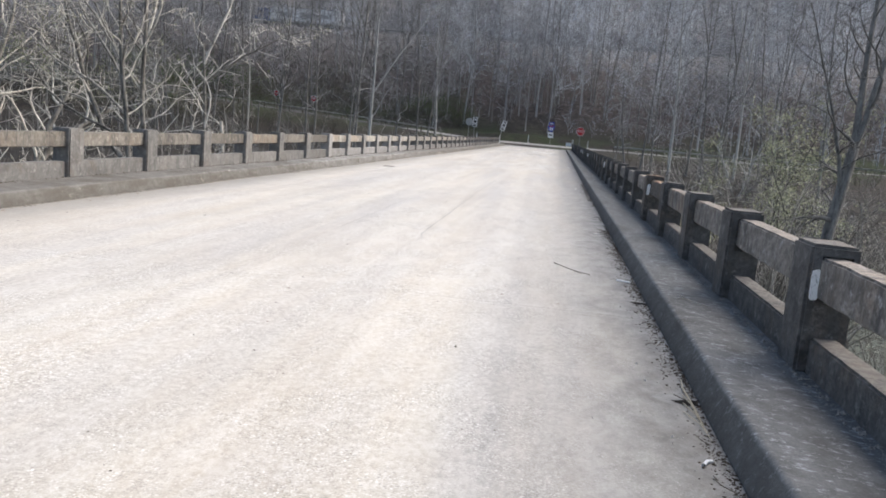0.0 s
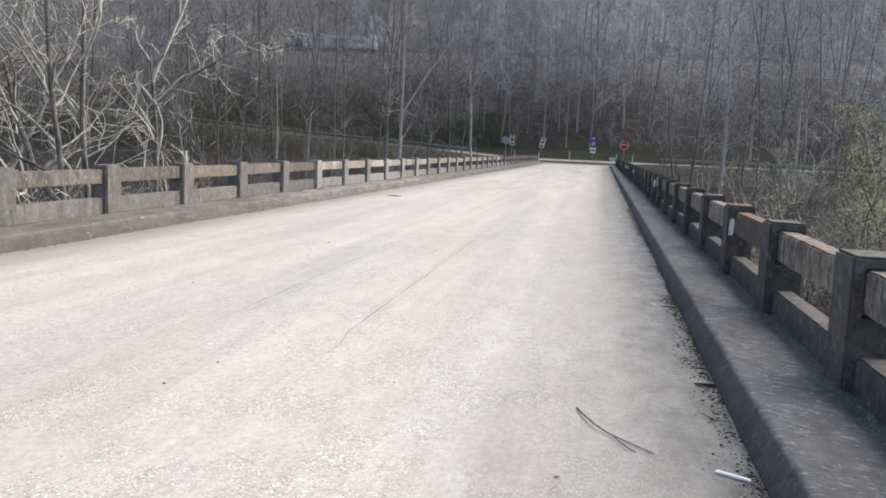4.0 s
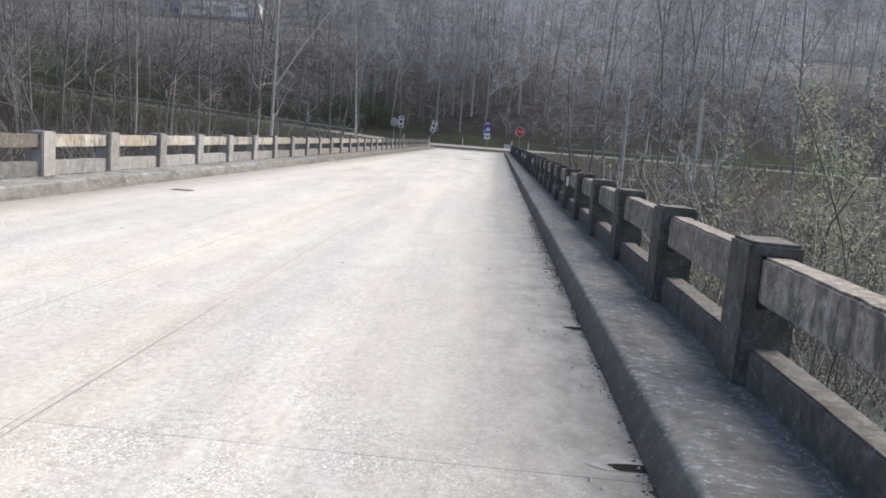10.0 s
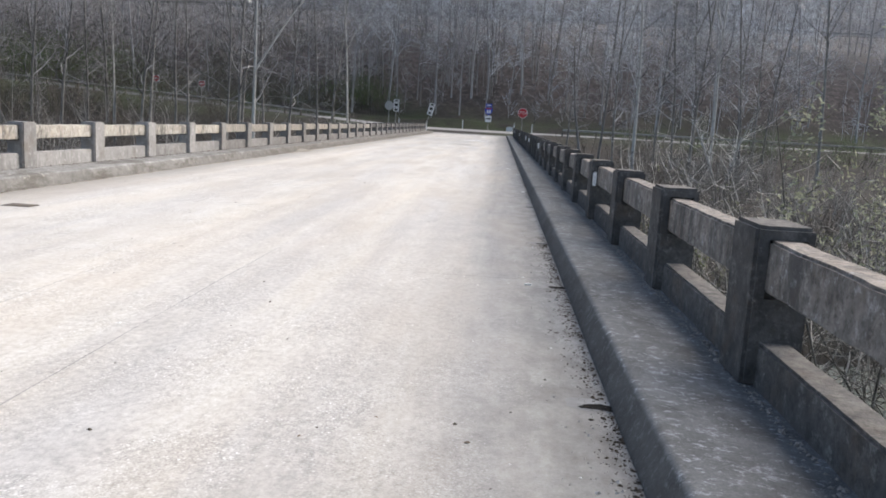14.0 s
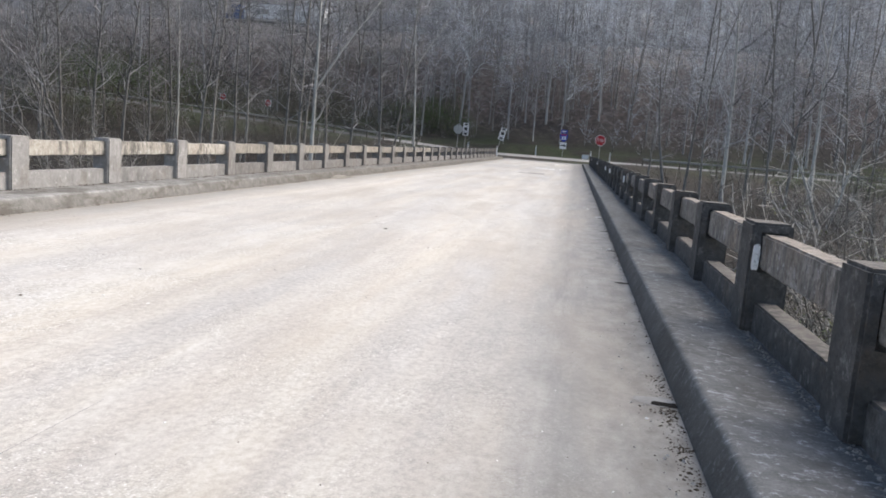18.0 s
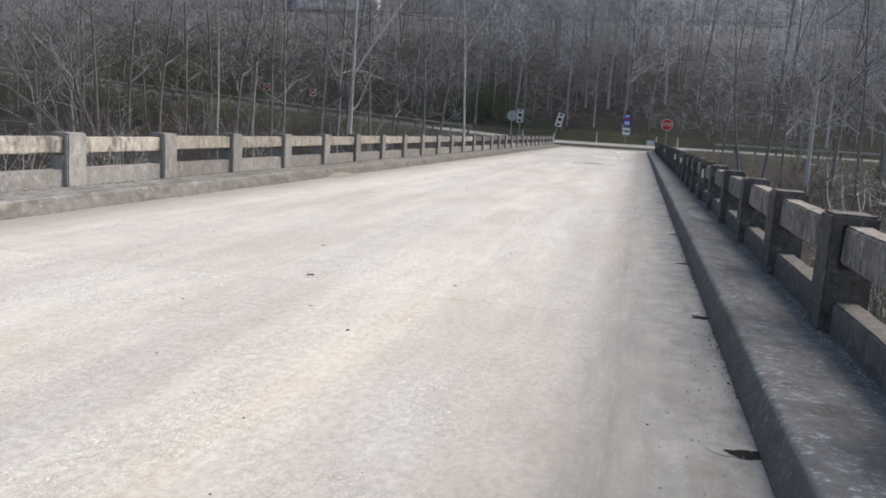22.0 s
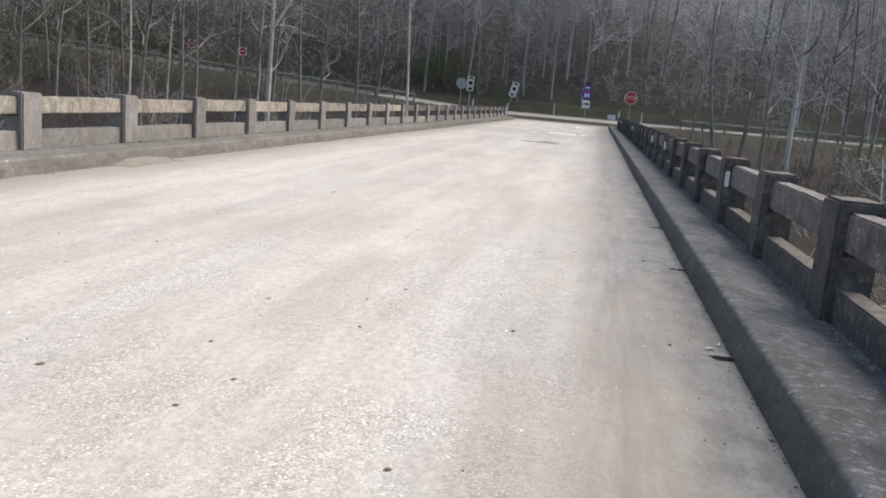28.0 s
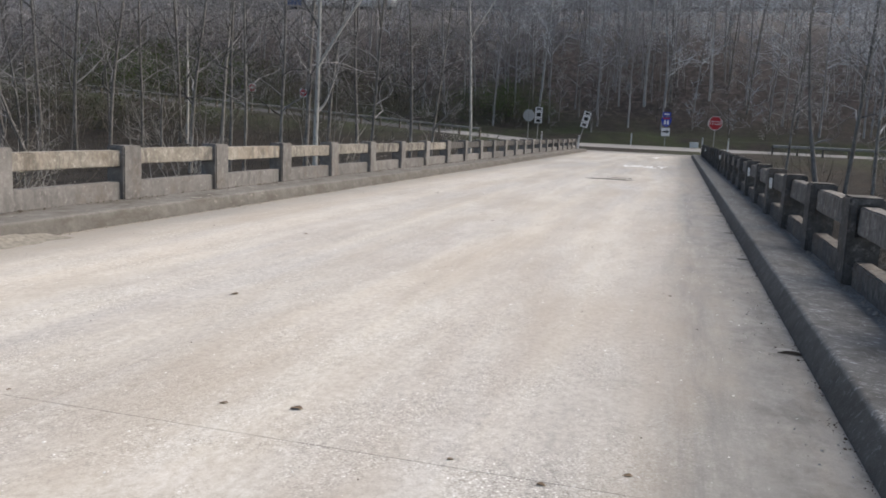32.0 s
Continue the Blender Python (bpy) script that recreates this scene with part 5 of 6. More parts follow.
def forked_tree(seed, x, y, boles, boughs, label):
    """A crooked riverside tree. boles: foot, way, length, thickness; boughs: the bole each grows from, its height there, way, length, thickness and whether its bark is pale."""
    r = random.Random(seed)
    foot = ground_z(x, y)
    V, F, V2, F2, ends, lines, arms = [], [], [], [], [], [], []
    for (dx, dy), way, ln, thick in boles:
        p = wander(r, Vector((dx, dy, -0.4)), Vector(way), ln, 16, 0.03)
        rr = [thick * (1.25 - 0.85 * i / 16) for i in range(17)]
        tube(p, rr, 9, V, F)
        limbs(r, p, rr, 9, 0.55, 3.2, 0.55, 0.1, 2, V2, F2, ends, 0.008, (3, 4), 0.26, 0.6)
        lines.append(p)
    for k, z, way, ln, thick, pale in boughs:
        j = min(range(len(lines[k])), key=lambda i: abs(lines[k][i].z + foot - z))
        p = wander(r, lines[k][j], Vector(way), ln, 12, 0.13, 0.02)
        rr = [thick * (1 - 0.8 * i / 12) for i in range(13)]
        V1, F1 = ([], []) if pale else (V, F)
        tube(p, rr, 7, V1, F1)
        if pale:
            arms.append(("bough", pydata("bough", V1, F1, True)))
        limbs(r, p, rr, 11, 0.2, ln * 0.42, 0.5, 0.1, 2, V2, F2, ends, 0.008, (3, 4), 0.28, 0.6)
    k = len(ends) // 3
    leaves = leaf_cloud(seed, ends[::11] + ends[k:k + 40] * 4, 4, 0.045, 0.16)
    plant("bank_tree", (("trunk", pydata("trunk", V, F, True)), ("crown", pydata("crown", V2, F2, True)), ("foliage", leaves), *arms), (M_RIVER, M_SUNLIT, M_LEAFP) + (M_BOUGH,) * len(arms),
          pose(x, y, foot), label, "tree", "riverside trees")


forked_tree(5, -11.4, 22.8, (((-0.15, 0), (0.015, 0, 1), 11.5, 0.1), ((0.85, 0.1), (-0.03, 0, 1), 9.5, 0.08)),
            ((0, 1.9, (-0.5, 0.1, 1), 5.5, 0.042, True), (0, 2.9, (0.6, -0.1, 0.85), 5.0, 0.045, True), (1, 2.1, (0.75, 0.1, 0.62), 3.6, 0.036, False), (0, 3.3, (0.25, 0.1, 1), 4.5, 0.045, True), (1, 2.6, (0.5, 0.1, 0.9), 5.5, 0.04, True)),
            "crooked sunlit bank tree with pale boughs and first leaves")
forked_tree(9, -12.2, 21.8, (((0.1, 0), (0.0, 0, 1), 12, 0.085),),
            ((0, 1.5, (-0.33, 0.1, 1), 5.5, 0.045, True), (0, 1.4, (-0.85, 0, 0.62), 6.0, 0.045, True), (0, -0.2, (-0.68, -0.1, 0.73), 8.5, 0.085, False), (0, 0.0, (-0.92, 0.1, 0.3), 5.5, 0.045, False), (0, 2.6, (0.4, 0.1, 1), 4.5, 0.036, True), (0, 2.2, (-0.6, 0.1, 0.9), 5.5, 0.04, True)),
            "crooked leaning bank tree with dark trunk and pale boughs")
V, F = [], []
stub = wander(random.Random(2), Vector((0, 0, -0.4)), Vector((0, 0, 1)), 7.9, 8, 0.03)
tube(stub, [0.075 - 0.003 * i for i in range(9)], 8, V, F)
limbs(random.Random(3), stub, [0.07] * 9, 7, 0.7, 1.5, 0.7, 0.1, 1, V, F, None, 0.008, (4, 4), 0.3)
tagged(part_mesh("dead_snag", pydata("dead_snag", V, F, True), M_BOUGH, at=spot(-10.6, 24.9)), "broken pale stem among the bank brush", "tree")
for n in range(20):
    brush(rng.uniform(-21, -12.2), rng.uniform(18, 33), rng.uniform(1.0, 1.6), n % 3 > 0, 1)
# the big forked tree close to the railing
r31, V, F, V2, F2 = random.Random(31), [], [], [], []
bole = wander(r31, Vector((0, 0, -0.5)), Vector((0.03, 0, 1)), 9.3, 10, 0.02)
girth = [0.27 - 0.009 * i for i in range(11)]
tube(bole, girth, 10, V, F)
for way, ln, thick in (((0.3, 0, 1), 10, 0.13), ((0.04, 0.1, 1), 10, 0.14), ((-0.22, -0.1, 1), 7, 0.08)):
    p = wander(r31, bole[-1 if thick > 0.1 else -3], Vector(way), ln, 10, 0.04, 0.01)
    rr = [thick * (1 - 0.8 * i / 10) for i in range(11)]
    tube(p, rr, 8, V, F)
    limbs(r31, p, rr, 10, 0.12, 3.6, 0.6, 0.08, 2, V2, F2, None, 0.009, (4, 4), 0.24, 0.6)
limbs(r31, bole, girth, 6, 0.6, 3.8, 0.85, 0.06, 2, V2, F2, None, 0.01, (4, 4), 0.24, 0.6)
plant("bank_tree", (("trunk", pydata("trunk", V, F, True)), ("crown", pydata("crown", V2, F2, True))), (M_BARK, M_BARKD), spot(9.6, 30.4), "forked grey tree leaning over the river", "tree", "riverside trees")
for n, (x, y, h) in enumerate(((7.6, 43.0, 6.0), (12.5, 39.0, 7.0), (6.8, 49.0, 5.0), (13.5, 46.0, 5.0))):
    ends = []
    tr, br = bank_tree(32 + 50 * n, h, 4, 0.35, 2, ends, 0.08)
    leafy = ends[n::14]
    plant("leafing_tree", (("trunk", tr), ("crown", br), ("foliage", leaf_cloud(3 + n, leafy, 7, 0.06, 0.14))), (M_TWIG, M_TANGLE, M_LEAFP if n == 1 else M_LEAF), spot(x, y, 0, 1, 0.4), "small tree with pale yellow-green new leaves on the bank", "tree", "riverside trees")


def tangle_mesh(seed, height, stems, spread, lean=0.4, low=0.3, reach=0.34):
    """A tall tangle of crossing bare stems."""
    r = random.Random(seed)
    V, F, ends = [], [], []
    for _ in range(stems):
        a, q = r.uniform(0, 6.28), spread * math.sqrt(r.random())
        p = wander(r, Vector((q * math.cos(a), q * math.sin(a), -0.3)), Vector((lean * math.cos(a), lean * math.sin(a), 1)), height * r.uniform(0.6, 1.05), 8, 0.17)
        rr = [0.04 * (1 - 0.75 * i / 8) for i in range(9)]
        tube(p, rr, 5, V, F)
        limbs(r, p, rr, 7, low, height * reach, 0.6, 0.05, 1, V, F, ends, 0.0105, (3, 4), 0.34, 0.7)
    return V, F, ends


TANGLE = []
for i in range(6):
    V, F, E = tangle_mesh(1700 + i, 6.4, 11, 1.3)
    TANGLE.append((pydata("thicket", V, F, True), leaf_cloud(60 + i, E[::7], 7, 0.05, 0.13)))
rng = random.Random(314)
V, F, E = tangle_mesh(1733, 11.6, 10, 0.7, 0.03, 0.5, 0.15)
plant("leafing_shrub", (("thicket", pydata("thicket", V, F, True)), ("foliage", leaf_cloud(8, E, 26, 0.06, 0.2))), (M_TANGLE, M_LEAFP), spot(9.5, 35.4, 0, 1, 0.3), "tall shrub thick with pale yellow-green new leaves", "shrub", "bank brush")
for n, (x, y) in enumerate(((-12.2, 24.4), (-10.7, 24.2), (-13.6, 22.4), (-15.0, 25.0), (-16.2, 22.8), (-11.6, 26.5), (-14.0, 20.0), (-17.5, 25.0), (-13.2, 27.5))):
    green = (("foliage", TANGLE[n % 6][1]),) if n % 2 else ()
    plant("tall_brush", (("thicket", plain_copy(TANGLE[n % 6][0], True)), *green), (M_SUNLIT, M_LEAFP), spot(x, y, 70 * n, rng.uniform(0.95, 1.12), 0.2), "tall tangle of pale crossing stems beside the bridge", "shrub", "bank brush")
for n in range(22):
    i = rng.randrange(6)
    x, y = rng.uniform(7.6, 19), rng.uniform(33, 53)
    green = (("foliage", TANGLE[i][1]),) if n % 4 == 0 else ()
    plant("tall_brush", (("thicket", TANGLE[i][0]), *green), (M_TANGLE, M_LEAF), spot(x, y, rng.uniform(0, 360), rng.uniform(0.75, 1.1), 0.2), "tall tangle of crossing stems with first leaves" if green else "tall tangle of bare crossing stems", "shrub", "bank brush")
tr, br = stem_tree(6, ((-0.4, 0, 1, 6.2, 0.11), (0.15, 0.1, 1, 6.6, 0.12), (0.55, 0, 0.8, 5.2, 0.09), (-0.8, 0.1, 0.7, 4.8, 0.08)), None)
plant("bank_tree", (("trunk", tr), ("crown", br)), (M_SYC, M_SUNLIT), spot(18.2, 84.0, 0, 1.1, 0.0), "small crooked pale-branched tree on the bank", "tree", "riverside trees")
tr, br = tall_tree(41, 11, 0.16, 9, 2, 7, 0.3)
plant("bare_tree", (("trunk", tr), ("crown", br)), (M_BARKD, M_TWIG), spot(7.3, 85.4), "dark leaning tree at the end of the bridge", "tree", "riverside trees")
sn = wander(random.Random(4), Vector((0, 0, -0.5)), Vector((0, 0, 1)), 5.4, 6, 0.01)
V, F = [], []
tube(sn, [0.13 - 0.012 * i for i in range(7)], 8, V, F)
tagged(part_mesh("dead_snag", pydata("dead_snag", V, F, True), M_BARK, at=spot(-33.9, 89.3)), "broken dead trunk standing in the woods", "tree")
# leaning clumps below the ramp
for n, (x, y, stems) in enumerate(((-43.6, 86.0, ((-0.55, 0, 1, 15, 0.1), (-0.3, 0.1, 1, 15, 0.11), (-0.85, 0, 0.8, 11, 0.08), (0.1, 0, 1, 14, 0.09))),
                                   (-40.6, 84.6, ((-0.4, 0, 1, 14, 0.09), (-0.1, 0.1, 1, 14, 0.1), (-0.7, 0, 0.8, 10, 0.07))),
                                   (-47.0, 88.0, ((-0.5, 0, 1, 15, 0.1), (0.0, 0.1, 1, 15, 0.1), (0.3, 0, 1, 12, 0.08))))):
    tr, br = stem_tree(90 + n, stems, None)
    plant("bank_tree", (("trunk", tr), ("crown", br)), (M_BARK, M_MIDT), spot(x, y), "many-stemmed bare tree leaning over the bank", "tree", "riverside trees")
# evergreen thickets at the foot of the hill
THICKETS = [(-20, 136, 1.4, 1), (-17.5, 137.5, 1.3, 1), (-22.5, 138, 1.5, 1), (-15.5, 136.5, 1.0, 1), (-19, 140, 1.5, 1), (-25, 137, 1.2, 1), (-47, 104, 2.1, 0), (-43, 128, 1.8, 0), (-39, 103, 1.9, 0), (-58, 108, 1.7, 0), (-52, 102, 2.1, 0), (-63, 103, 1.6, 0), (-30, 106, 1.0, 0),
            (28, 103, 1.0, 1), (-50, 130, 1.7, 0), (-56, 131, 1.9, 1), (-62, 129, 1.9, 1), (-37, 130, 1.4, 0), (20, 101, 0.9, 1), (14, 102, 0.8, 0), (36, 102, 1.2, 1), (-72, 131, 2.2, 1), (-67, 129, 2.0, 1), (-59, 133, 2.4, 1), (-66, 134, 2.3, 0),
            (-46, 133, 1.8, 0), (-32, 133, 1.6, 0), (-26, 131, 1.4, 0), (25, 98, 0.9, 1), (31, 99, 1.0, 1)]
rng = random.Random(58)
THICKETS += [(rng.uniform(-92, -32), rng.uniform(136, 152), rng.uniform(1.4, 2.3), 0) for _ in range(9)]
for n, (x, y, s, green) in enumerate(THICKETS):
    V, F, E = brush_mesh(900 + n, 3.0, 16, 1.2)
    plant("evergreen_bush", (("thicket", pydata("thicket", V, F, True)), ("foliage", leaf_cloud(n, E, 7 if green else 4, 0.055, 0.55))), (M_DIM, M_GREEN if green else M_EVER), spot(x, y, 0, s),
          "bright green thicket at the foot of the wooded hill" if green else "dark green thicket at the foot of the wooded hill", "shrub", "green thickets")

# ---- wear and litter on the deck ----
def ribbon(name, pts, width, z, material, label, seed=0):
    """A thin uneven strip laid along a line on the deck."""
    vs, fs = [], []
    for i, (x, y) in enumerate(pts):
        a = pts[max(i - 1, 0)]
        b = pts[min(i + 1, len(pts) - 1)]
        d = Vector((b[0] - a[0], b[1] - a[1])).normalized()
        w = width * (0.45 + 0.55 * abs(noise.noise(Vector((seed, i * 0.7, 0.2)))) * 1.6) * min(1, 0.25 + i / 4, 0.25 + (len(pts) - 1 - i) / 4)
        vs += [(x + d.y * w / 2, y - d.x * w / 2, z), (x - d.y * w / 2, y + d.x * w / 2, z)]
    fs = [(2 * i, 2 * i + 1, 2 * i + 3, 2 * i + 2) for i in range(len(pts) - 1)]
    return tagged(part_mesh(name, pydata(name, vs, fs), material), label, "deck crack", kind="structure")


M_SEAM = plain("open_joint", (0.2, 0.188, 0.172), 0.95, 0, 0.5, 9)
M_HOLE = plain("scupper_dark", (0.024, 0.022, 0.02), 1.0)
M_HOLE.node_tree.nodes["Principled BSDF"].inputs["Specular IOR Level"].default_value = 0.05
M_DAMP = plain("damp_stain", (0.28, 0.272, 0.26), 0.7, 0, 0.25, 9)
M_CRACK = plain("grey_sealer", (0.32, 0.314, 0.302), 0.9, 0, 0.3, 20)
rng = random.Random(9)
line = [(-1.60, 10.2), (-1.585, 10.6)] + [(-1.66 - 0.12 * min(1, i / 36) + 0.012 * noise.noise(Vector((i * 0.4, 0, 0))), 11.0 + 0.35 * i) for i in range(46)]
ribbon("crack_long", line[:27], 0.022, 0.0035, M_CRACK, "long grey sealed crack along the deck", 1)
ribbon("crack_long", line[26:], 0.013, 0.0035, M_CRACK, "thin grey crack along the deck", 5)
ribbon("crack_long", [(x - 0.05, y) for x, y in line[4:24]], 0.01, 0.0032, M_CRACK, "long grey sealed crack along the deck", 2)
ribbon("joint_long", [(MID + 0.01 - 0.004 * i + 0.006 * noise.noise(Vector((i * 0.6, 4, 0))), 11.0 + 0.5 * i) for i in range(31)], 0.008, 0.003, M_SEAM, "open lengthwise joint between the deck lanes", 6)
ribbon("crack_patch", [(-2.7 + 0.16 * i, 67.8 + 0.5 * noise.noise(Vector((i * 0.7, 3, 0)))) for i in range(11)], 0.95, 0.0035, M_JOINT, "dark worn crack across the lane", 3)
ribbon("crack_patch", [(-2.1 + 0.12 * i, 68.9 + 0.7 * noise.noise(Vector((i * 0.8, 7, 0)))) for i in range(8)], 0.6, 0.0035, M_JOINT, "dark worn crack across the lane", 4)

# scuppers in the gutter: shallow discs, the holes' shade put into their dark colour
for n, y in enumerate((4.6, 7.6, 10.4, 13.27, 16.3, 19.1, 22.1, 25.2, 27.85, 32.23, 35.17, 38.08, 41.0, 43.85, 46.7, 51.3, 54.2, 57.1, 60.0, 63.0)):
    bm = bmesh.new()
    bmesh.ops.create_circle(bm, cap_ends=True, segments=18, radius=1)
    for v in bm.verts:
        v.co = Vector((min(v.co.x, 0.5) * 0.105, v.co.y * 0.052, 0)) * (1 + 0.5 * noise.noise(v.co * 1.6 + Vector((n * 1.7, 0, 0))))
    bmesh.ops.inset_region(bm, faces=bm.faces[:], thickness=0.016)
    for f in bm.faces:
        if len(f.verts) > 4:
            bmesh.ops.translate(bm, vec=(0, 0, -0.003), verts=f.verts)
    d = part("drain_scupper", bm, M_HOLE)
    d.matrix_basis = pose(KERB_R - 0.045, y, 0.0075)
    st = bmesh.new()
    bmesh.ops.create_circle(st, cap_ends=True, segments=20, radius=1)
    for v in st.verts:
        v.co = Vector((v.co.x * 0.14 - 0.07, v.co.y * 0.1 + 0.045, -0.005)) * (1 + 0.4 * noise.noise(v.co * 1.3 + Vector((n * 2.3, 5, 0))))
        v.co.z = -0.005
    part("stain", st, M_DAMP, d, "dark damp stain round the hole")
    tagged(d, "dark drain hole in the gutter at the kerb's foot", "drain", "deck drains")

# drain grating near the far kerb
gr = tagged(empty("drain_grating", pose(-5.74, 28.24, 0.0)), "rusty iron drain grating set in the deck", "drain")
part("frame", box_bm(-0.19, 0.19, -0.13, 0.13, -0.02, 0.006, 0.003), M_DEBRIS, gr)
for i in range(6):
    part("bar", box_bm(-0.17 + 0.06 * i, -0.135 + 0.06 * i, -0.11, 0.11, 0.006, 0.012, 0.002), M_POST, gr)


def drift_mound(x, y, wide, long, high, seed):
    """A low spill of sediment banked against the kerb's foot."""
    V, F, n, m = [], [], 14, 22
    for j in range(m):
        v = j / (m - 1)
        for i in range(n):
            u = i / (n - 1)
            q = noise.noise(Vector((u * 3, v * 6, seed)))
            h = high * max(0.0, (1 - u) ** 1.3 * math.sin(math.pi * v) ** 0.7 * (1 + 0.35 * q)) - 0.004 * (u > 0.9 or j in (0, m - 1))
            V.append((x + wide * u * (1 + 0.25 * q), y + long * (v - 0.5), h))
    F = [(j * n + i, j * n + i + 1, (j + 1) * n + i + 1, (j + 1) * n + i) for j in range(m - 1) for i in range(n - 1)]
    tagged(part_mesh("sediment", pydata("sediment", V, F, True), M_SAND), "spill of pale brown sediment banked against the kerb", "sediment", kind="stuff")


M_SAND = plain("sediment", (0.25, 0.232, 0.2), 0.95, 0, 0.3, 14)
drift_mound(KERB_L - 0.03, 47.7, 0.36, 1.7, 0.085, 0)


def chips(name, spots, size, flat, material, seed, label, cat):
    """Many small angular bits, joined."""
    r = random.Random(seed)
    V, F = [], []
    for x, y, z in spots:
        s = size * min(1.9, math.exp(r.gauss(-0.5, 0.55)))
        q = Euler((r.gauss(0, 0.2), r.gauss(0, 0.2), r.uniform(0, 6.28))).to_matrix()
        b = len(V)
        for dx, dy, dz in ((-1, -0.6, 0), (1, -0.5, 0), (0.8, 0.6, 0), (-0.7, 0.7, 0), (0.1, 0.0, 1)):
            V.append(Vector((x, y, z)) + q @ Vector((dx * s * r.uniform(0.7, 1.2), dy * s, dz * s * flat)))
        F += [(b, b + 1, b + 4), (b + 1, b + 2, b + 4), (b + 2, b + 3, b + 4), (b + 3, b, b + 4), (b + 3, b + 2, b + 1, b)]
    return tagged(part_mesh(name, pydata(name, V, F), material), label, cat, kind="stuff")


def clumpy(y):
    return 0.5 + 0.5 * noise.noise(Vector((y * 0.9, 2.2, 0))) + 0.25 * noise.noise(Vector((y * 3.1, 5.2, 0)))


gut, grit, base, scat, left = [], [], [], [], []
while len(gut) < 3600:
    y = rng.uniform(0, 62)
    if rng.random() < clumpy(y) ** 2 * (1.3 if y < 22 else 0.3):
        gut.append((KERB_R + 0.004 - abs(rng.gauss(0, 0.014 + 0.03 * clumpy(y * 1.7 + 7) ** 2)), y, 0.0))
while len(grit) < 2600:
    y = rng.uniform(0, 60)
    if rng.random() < clumpy(y + 40):
        grit.append((KERB_R - 0.02 - abs(rng.gauss(0, 0.16)), y, 0.0))
while len(base) < 5200:
    y = rng.uniform(2, 60)
    base.append((RAIL_R + 0.05 - abs(rng.gauss(0, 0.045)), y, 0.156))
while len(scat) < 900:
    scat.append((rng.uniform(-6.5, 1.0), rng.uniform(1, 70), 0.0))
foot = []
while len(foot) < 2600:
    y = rng.uniform(6, 78)
    if rng.random() < clumpy(y + 55):
        foot.append((RAIL_L - 0.06 + abs(rng.gauss(0, 0.05)), y, 0.214))
drift = []
while len(drift) < 5200:
    y = rng.choice((rng.uniform(1.0, 13.8), rng.uniform(1.0, 13.8), rng.uniform(20.5, 28.5)))
    if rng.random() < clumpy(y * 1.3 + 11):
        drift.append((KERB_R - abs(rng.gauss(0, 0.06)) - 0.02 * clumpy(y * 4), y, 0.0))
pale_bits = []
while len(pale_bits) < 2600:
    y = rng.uniform(20, 62)
    if rng.random() < 0.25 + 0.75 * smooth01((y - 30) / 15):
        pale_bits.append((rng.uniform(-6, 1.0), y, 0.0))
wide = []
while len(wide) < 1500:
    y = rng.uniform(0, 34)
    if clumpy(y * 0.8 + 3) > 0.72:
        wide.append((KERB_R - abs(rng.gauss(0, 0.08)), y, 0.0))
while len(left) < 3200:
    y = rng.uniform(8, 75)
    if rng.random() < clumpy(y + 90):
        left.append((KERB_L - 0.005 + abs(rng.gauss(0, 0.02 + 0.1 * clumpy(y + 31) ** 2)), y, 0.0))
chips("gutter_litter", gut, 0.0085, 0.7, M_DEBRIS, 1, "dark leaf crumbs and grit along the kerb", "litter")
chips("gutter_gravel", grit, 0.0085, 0.9, plain("pale_gravel", (0.42, 0.40, 0.37), 0.9, 0, 0.4, 90), 2, "pale gravel along the kerb", "gravel")
chips("rail_litter", base, 0.0115, 0.9, plain("mixed_gravel", (0.25, 0.23, 0.21), 0.9, 0, 0.6, 90), 3, "gravel and crumbs along the foot of the railing", "gravel")
chips("deck_gravel", pale_bits, 0.0085, 0.5, plain("white_grit", (0.85, 0.84, 0.81), 0.8, 0, 0.2, 90), 6, "scattered pale grit on the deck", "gravel")
chips("gutter_litter", drift, 0.008, 0.6, M_DEBRIS, 8, "drift of dark grit and leaf crumbs along the kerb", "litter")
chips("gutter_litter", wide, 0.008, 0.5, M_DEBRIS, 7, "drifts of dark leaf crumbs along the kerb", "litter")
chips("rail_litter", foot, 0.014, 0.7, M_DEBRIS, 9, "dark crumbs along the foot of the pale railing", "litter")
chips("deck_litter", scat, 0.008, 0.6, M_DEBRIS, 4, "scattered dark grit on the deck", "litter")
chips("gutter_litter", left, 0.011, 0.6, M_DEBRIS, 5, "leaf crumbs along the far kerb", "litter")


M_DRY = plain("dry_leaf", (0.17, 0.125, 0.085), 0.9, 0, 0.4, 40)


def leaf(x, y, turn, size, label="dry brown leaf lying on the deck"):
    V, F = [], []
    n = 7
    for i in range(n):
        t = i / (n - 1)
        w = math.sin(math.pi * min(1, t * 0.9 + 0.08)) * 0.36
        z = 0.10 * math.sin(t * 5 + x) + 0.12
        V += [(t - 0.5, w, z + 0.14 * w), (t - 0.5, 0, z - 0.03), (t - 0.5, -w, z + 0.2 * w)]
    for i in range(n - 1):
        a = 3 * i
        F += [(a, a + 3, a + 4, a + 1), (a + 1, a + 4, a + 5, a + 2)]
    ob = part_mesh("dry_leaf", pydata("dry_leaf", V, F, True), M_DEBRIS, at=pose(x, y, 0.0, 0, 0, turn) @ Matrix.Diagonal((size * 0.62, size * 0.55, size * 0.35, 1)))
    ob.data.materials[0] = M_DRY
    tagged(ob, label, "leaf", "fallen leaves")


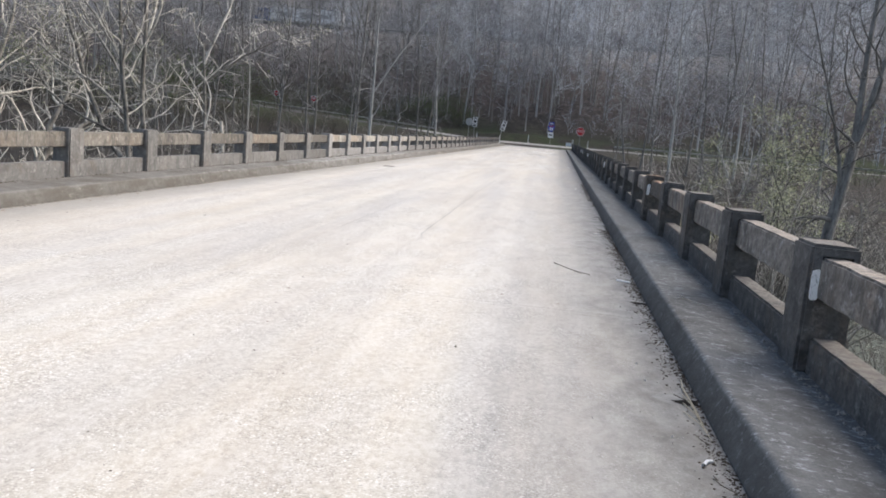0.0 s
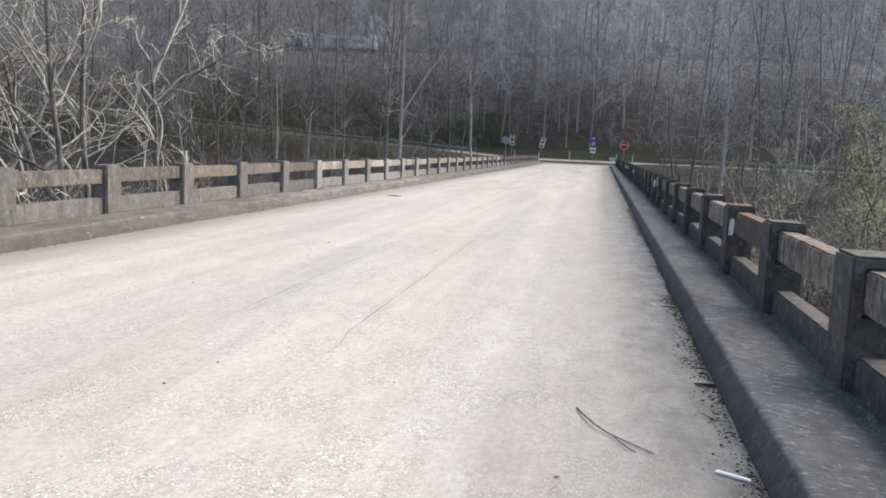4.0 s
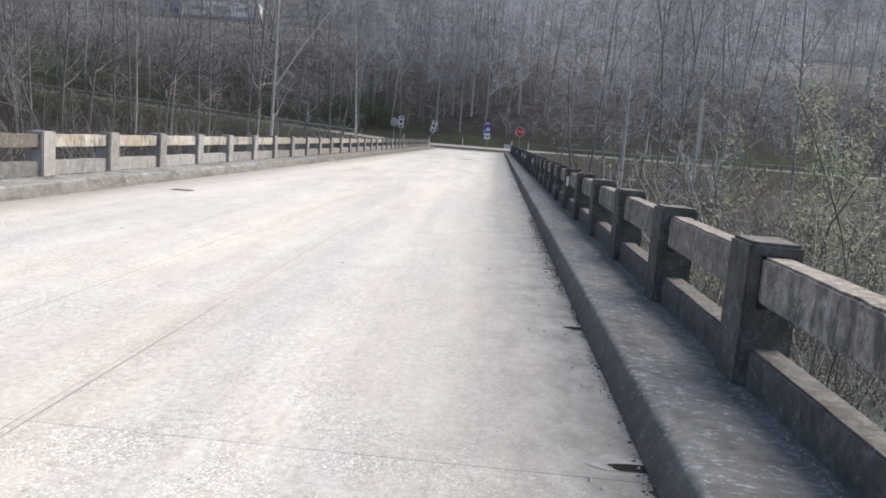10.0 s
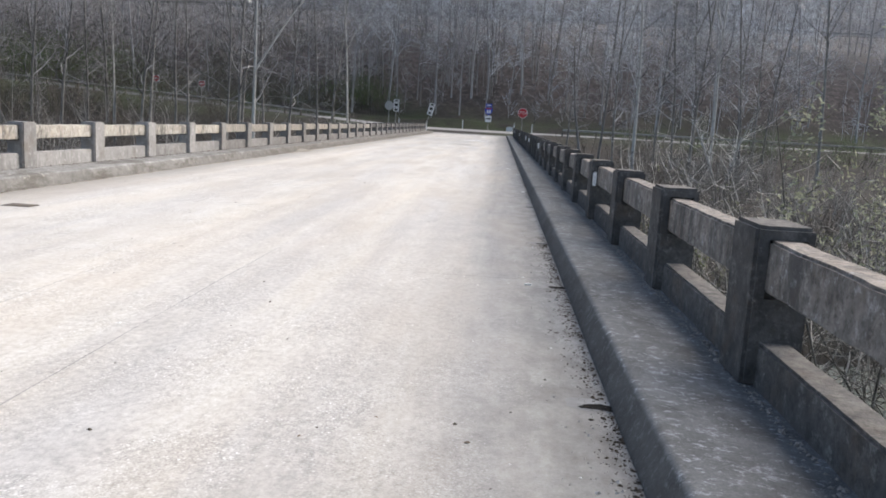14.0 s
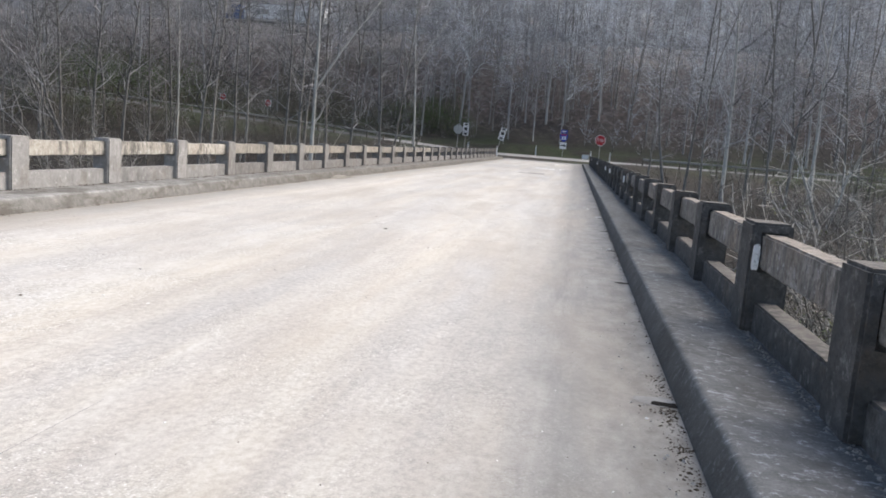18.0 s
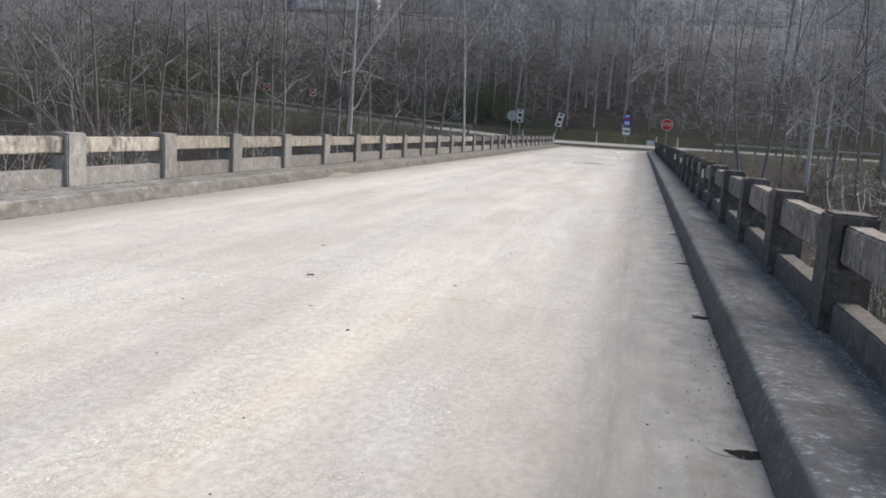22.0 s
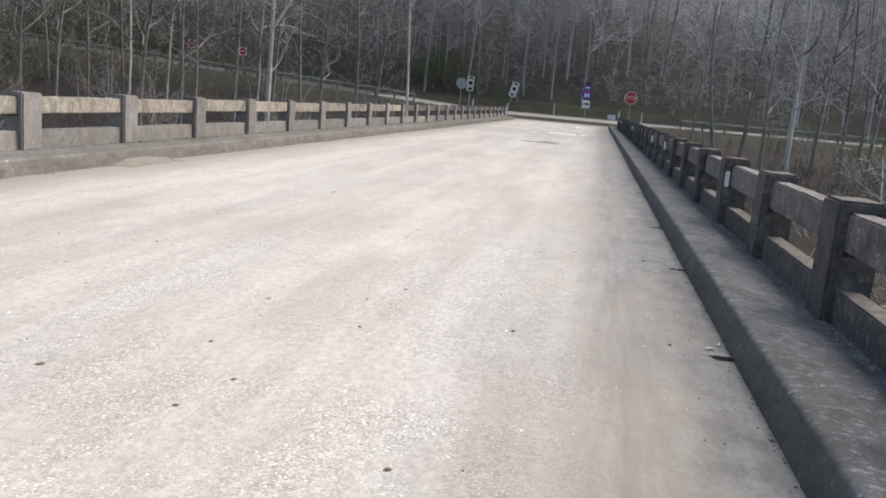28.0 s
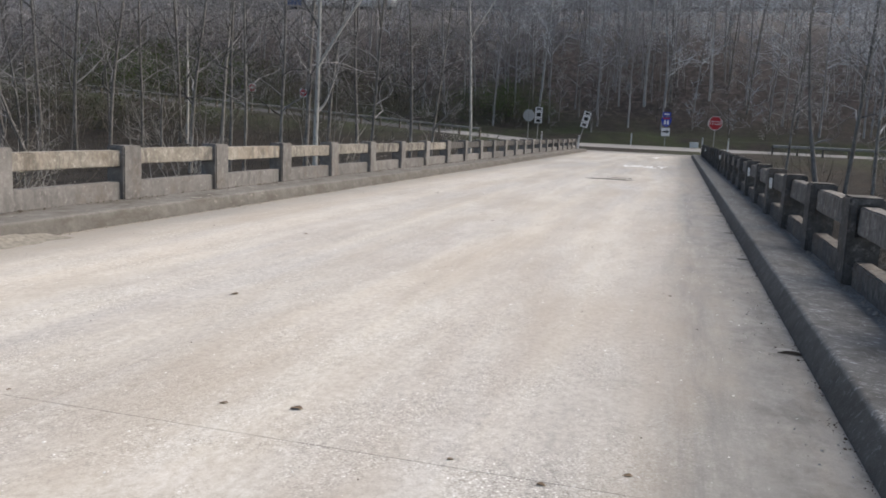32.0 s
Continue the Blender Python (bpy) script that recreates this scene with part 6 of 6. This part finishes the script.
for x, y, s in ((-2.35, 35.22, 0.16), (-1.6, 44.35, 0.12), (-3.3, 46.64, 0.15), (-2.9, 36.9, 0.1), (-4.4, 50.3, 0.12), (-2.6, 53.4, 0.1), (-1.6, 56.0, 0.08), (-4.9, 58.0, 0.14), (-4.2, 22.4, 0.11), (-2.7, 26.0, 0.09), (-3.6, 28.6, 0.09)):
    leaf(x, y, rng.uniform(0, 360), s)
# bits of leaf scattered over the lanes, first near the start, then past the middle
for x, y in ((-2.2, 9.82), (-1.07, 7.3), (-1.4, 6.73), (-2.08, 6.49), (-0.25, 7.71), (-0.02, 7.89), (-0.26, 7.29), (0.16, 8.54), (-3.43, 6.71), (-0.78, 6.64), (-1.83, 5.28), (0.27, 7.12), (-0.34, 21.42), (-0.04, 21.72), (0.4, 21.5)):
    leaf(x, y, rng.uniform(0, 360), rng.uniform(0.035, 0.06), "small crumpled bit of dry leaf on the deck")
for x, y in ((-3.42, 42.23), (-3.19, 43.13), (-3.55, 41.2), (-3.5, 40.65), (-2.35, 39.29), (-1.53, 39.08), (-1.44, 39.47), (-0.5, 38.81), (-1.98, 44.28), (-3.67, 43.9), (-3.1, 44.02), (-0.69, 44.03), (-0.26, 43.92), (0.08, 44.15), (-1.88, 40.96), (-1.77, 40.55),
             (-1.8, 39.96), (-0.23, 40.97), (-2.26, 41.62), (-1.66, 41.69), (-1.11, 41.7), (-0.06, 43.77), (-1.11, 41.23), (-2.0, 33.51), (-1.04, 35.41), (-0.69, 34.91), (-0.02, 35.21), (-1.87, 34.08), (-1.36, 33.52)):
    leaf(x, y, rng.uniform(0, 360), rng.uniform(0.05, 0.085), "small crumpled bit of dry leaf on the deck")

for n in range(26):
    leaf(KERB_L + 0.03 + abs(rng.gauss(0, 0.12)), rng.choice((9.0, 11.2, 14.5, 27.0, 30.0, 36.0)) + rng.gauss(0, 0.5), rng.uniform(0, 360), rng.uniform(0.05, 0.11), "dry brown leaf in the gutter")


def twig(pts, r, material, label):
    V, F = [], []
    tube([Vector(p) for p in pts], [r * (1 - 0.5 * i / len(pts)) for i in range(len(pts))], 5, V, F)
    tagged(part_mesh("twig", pydata("twig", V, F, True), material), label, "twig", "fallen twigs")


twig([(0.22, 9.62, 0.006), (0.27, 9.46, 0.014), (0.33, 9.3, 0.02), (0.40, 9.2, 0.014), (0.50, 9.1, 0.01), (0.63, 8.98, 0.006)], 0.0055, M_POST, "thin brown twig on the deck")
twig([(0.42, 9.18, 0.014), (0.49, 9.02, 0.012), (0.54, 8.97, 0.006)], 0.004, M_POST, "thin brown twig on the deck")
stick = box_bm(-0.085, 0.085, -0.017, 0.017, 0, 0.012, 0.005, 2)
ps = part("flat_stick", stick, M_PAINT)
ps.matrix_basis = pose(0.99, 8.79, 0.002, 0, 0, -28)
tagged(ps, "flat white stick lying in the gutter litter", "scrap")
twig([(1.35, 7.2, 0.2), (1.42, 7.0, 0.19), (1.55, 6.9, 0.18)], 0.005, M_PALE, "pale stick on the kerb")
twig([(1.3, 7.0, 0.2), (1.4, 7.08, 0.2)], 0.0045, M_PALE, "pale stick on the kerb")
twig([(0.86, 13.3, 0.006), (0.91, 13.34, 0.006)], 0.012, M_PAINT, "pale scrap beside a drain")
twig([(0.98, 3.62, 0.006), (1.0, 3.66, 0.012), (1.03, 3.68, 0.008)], 0.012, M_PAINT, "crumpled pale scrap in the gutter")
twig([(1.0, 35.25, 0.006), (1.03, 35.28, 0.012), (1.05, 35.33, 0.006)], 0.012, M_PAINT, "pale scrap in the gutter")
for x, y, a in ((1.01, 41.16, 20), (1.08, 41.29, 70), (0.77, 44.11, 10), (0.84, 43.56, 50), (0.8, 25.23, 0)):
    c, d = 0.03 * math.cos(radians(a)), 0.03 * math.sin(radians(a))
    twig([(x - c, y - d, 0.006), (x, y + 0.006, 0.012), (x + c, y + d, 0.006)], 0.009, M_PAINT, "pale scrap of litter on the deck")
for n in range(34):
    x, y, a = KERB_R - 0.03 - abs(rng.gauss(0, 0.07)), rng.uniform(2.5, 13.5), rng.gauss(1.4, 0.7)
    ln = rng.uniform(0.05, 0.16)
    twig([(x, y, 0.008), (x - ln * 0.5 * math.cos(a), y + ln * 0.5 * math.sin(a), 0.014), (x - ln * math.cos(a + 0.3), y + ln * math.sin(a + 0.3), 0.008)], 0.0035, M_POST, "short dry stalk in the gutter litter")
M_STRAW = plain("dry_straw", (0.5, 0.44, 0.33), 0.8)
for n in range(5):
    y = 4.4 + 0.17 * n
    twig([(1.0 + 0.02 * n, y, 0.008), (1.06, y - 0.2, 0.016), (1.08, y - 0.42 - 0.05 * n, 0.008)], 0.0035, M_STRAW, "dry pale stalk in the gutter litter")
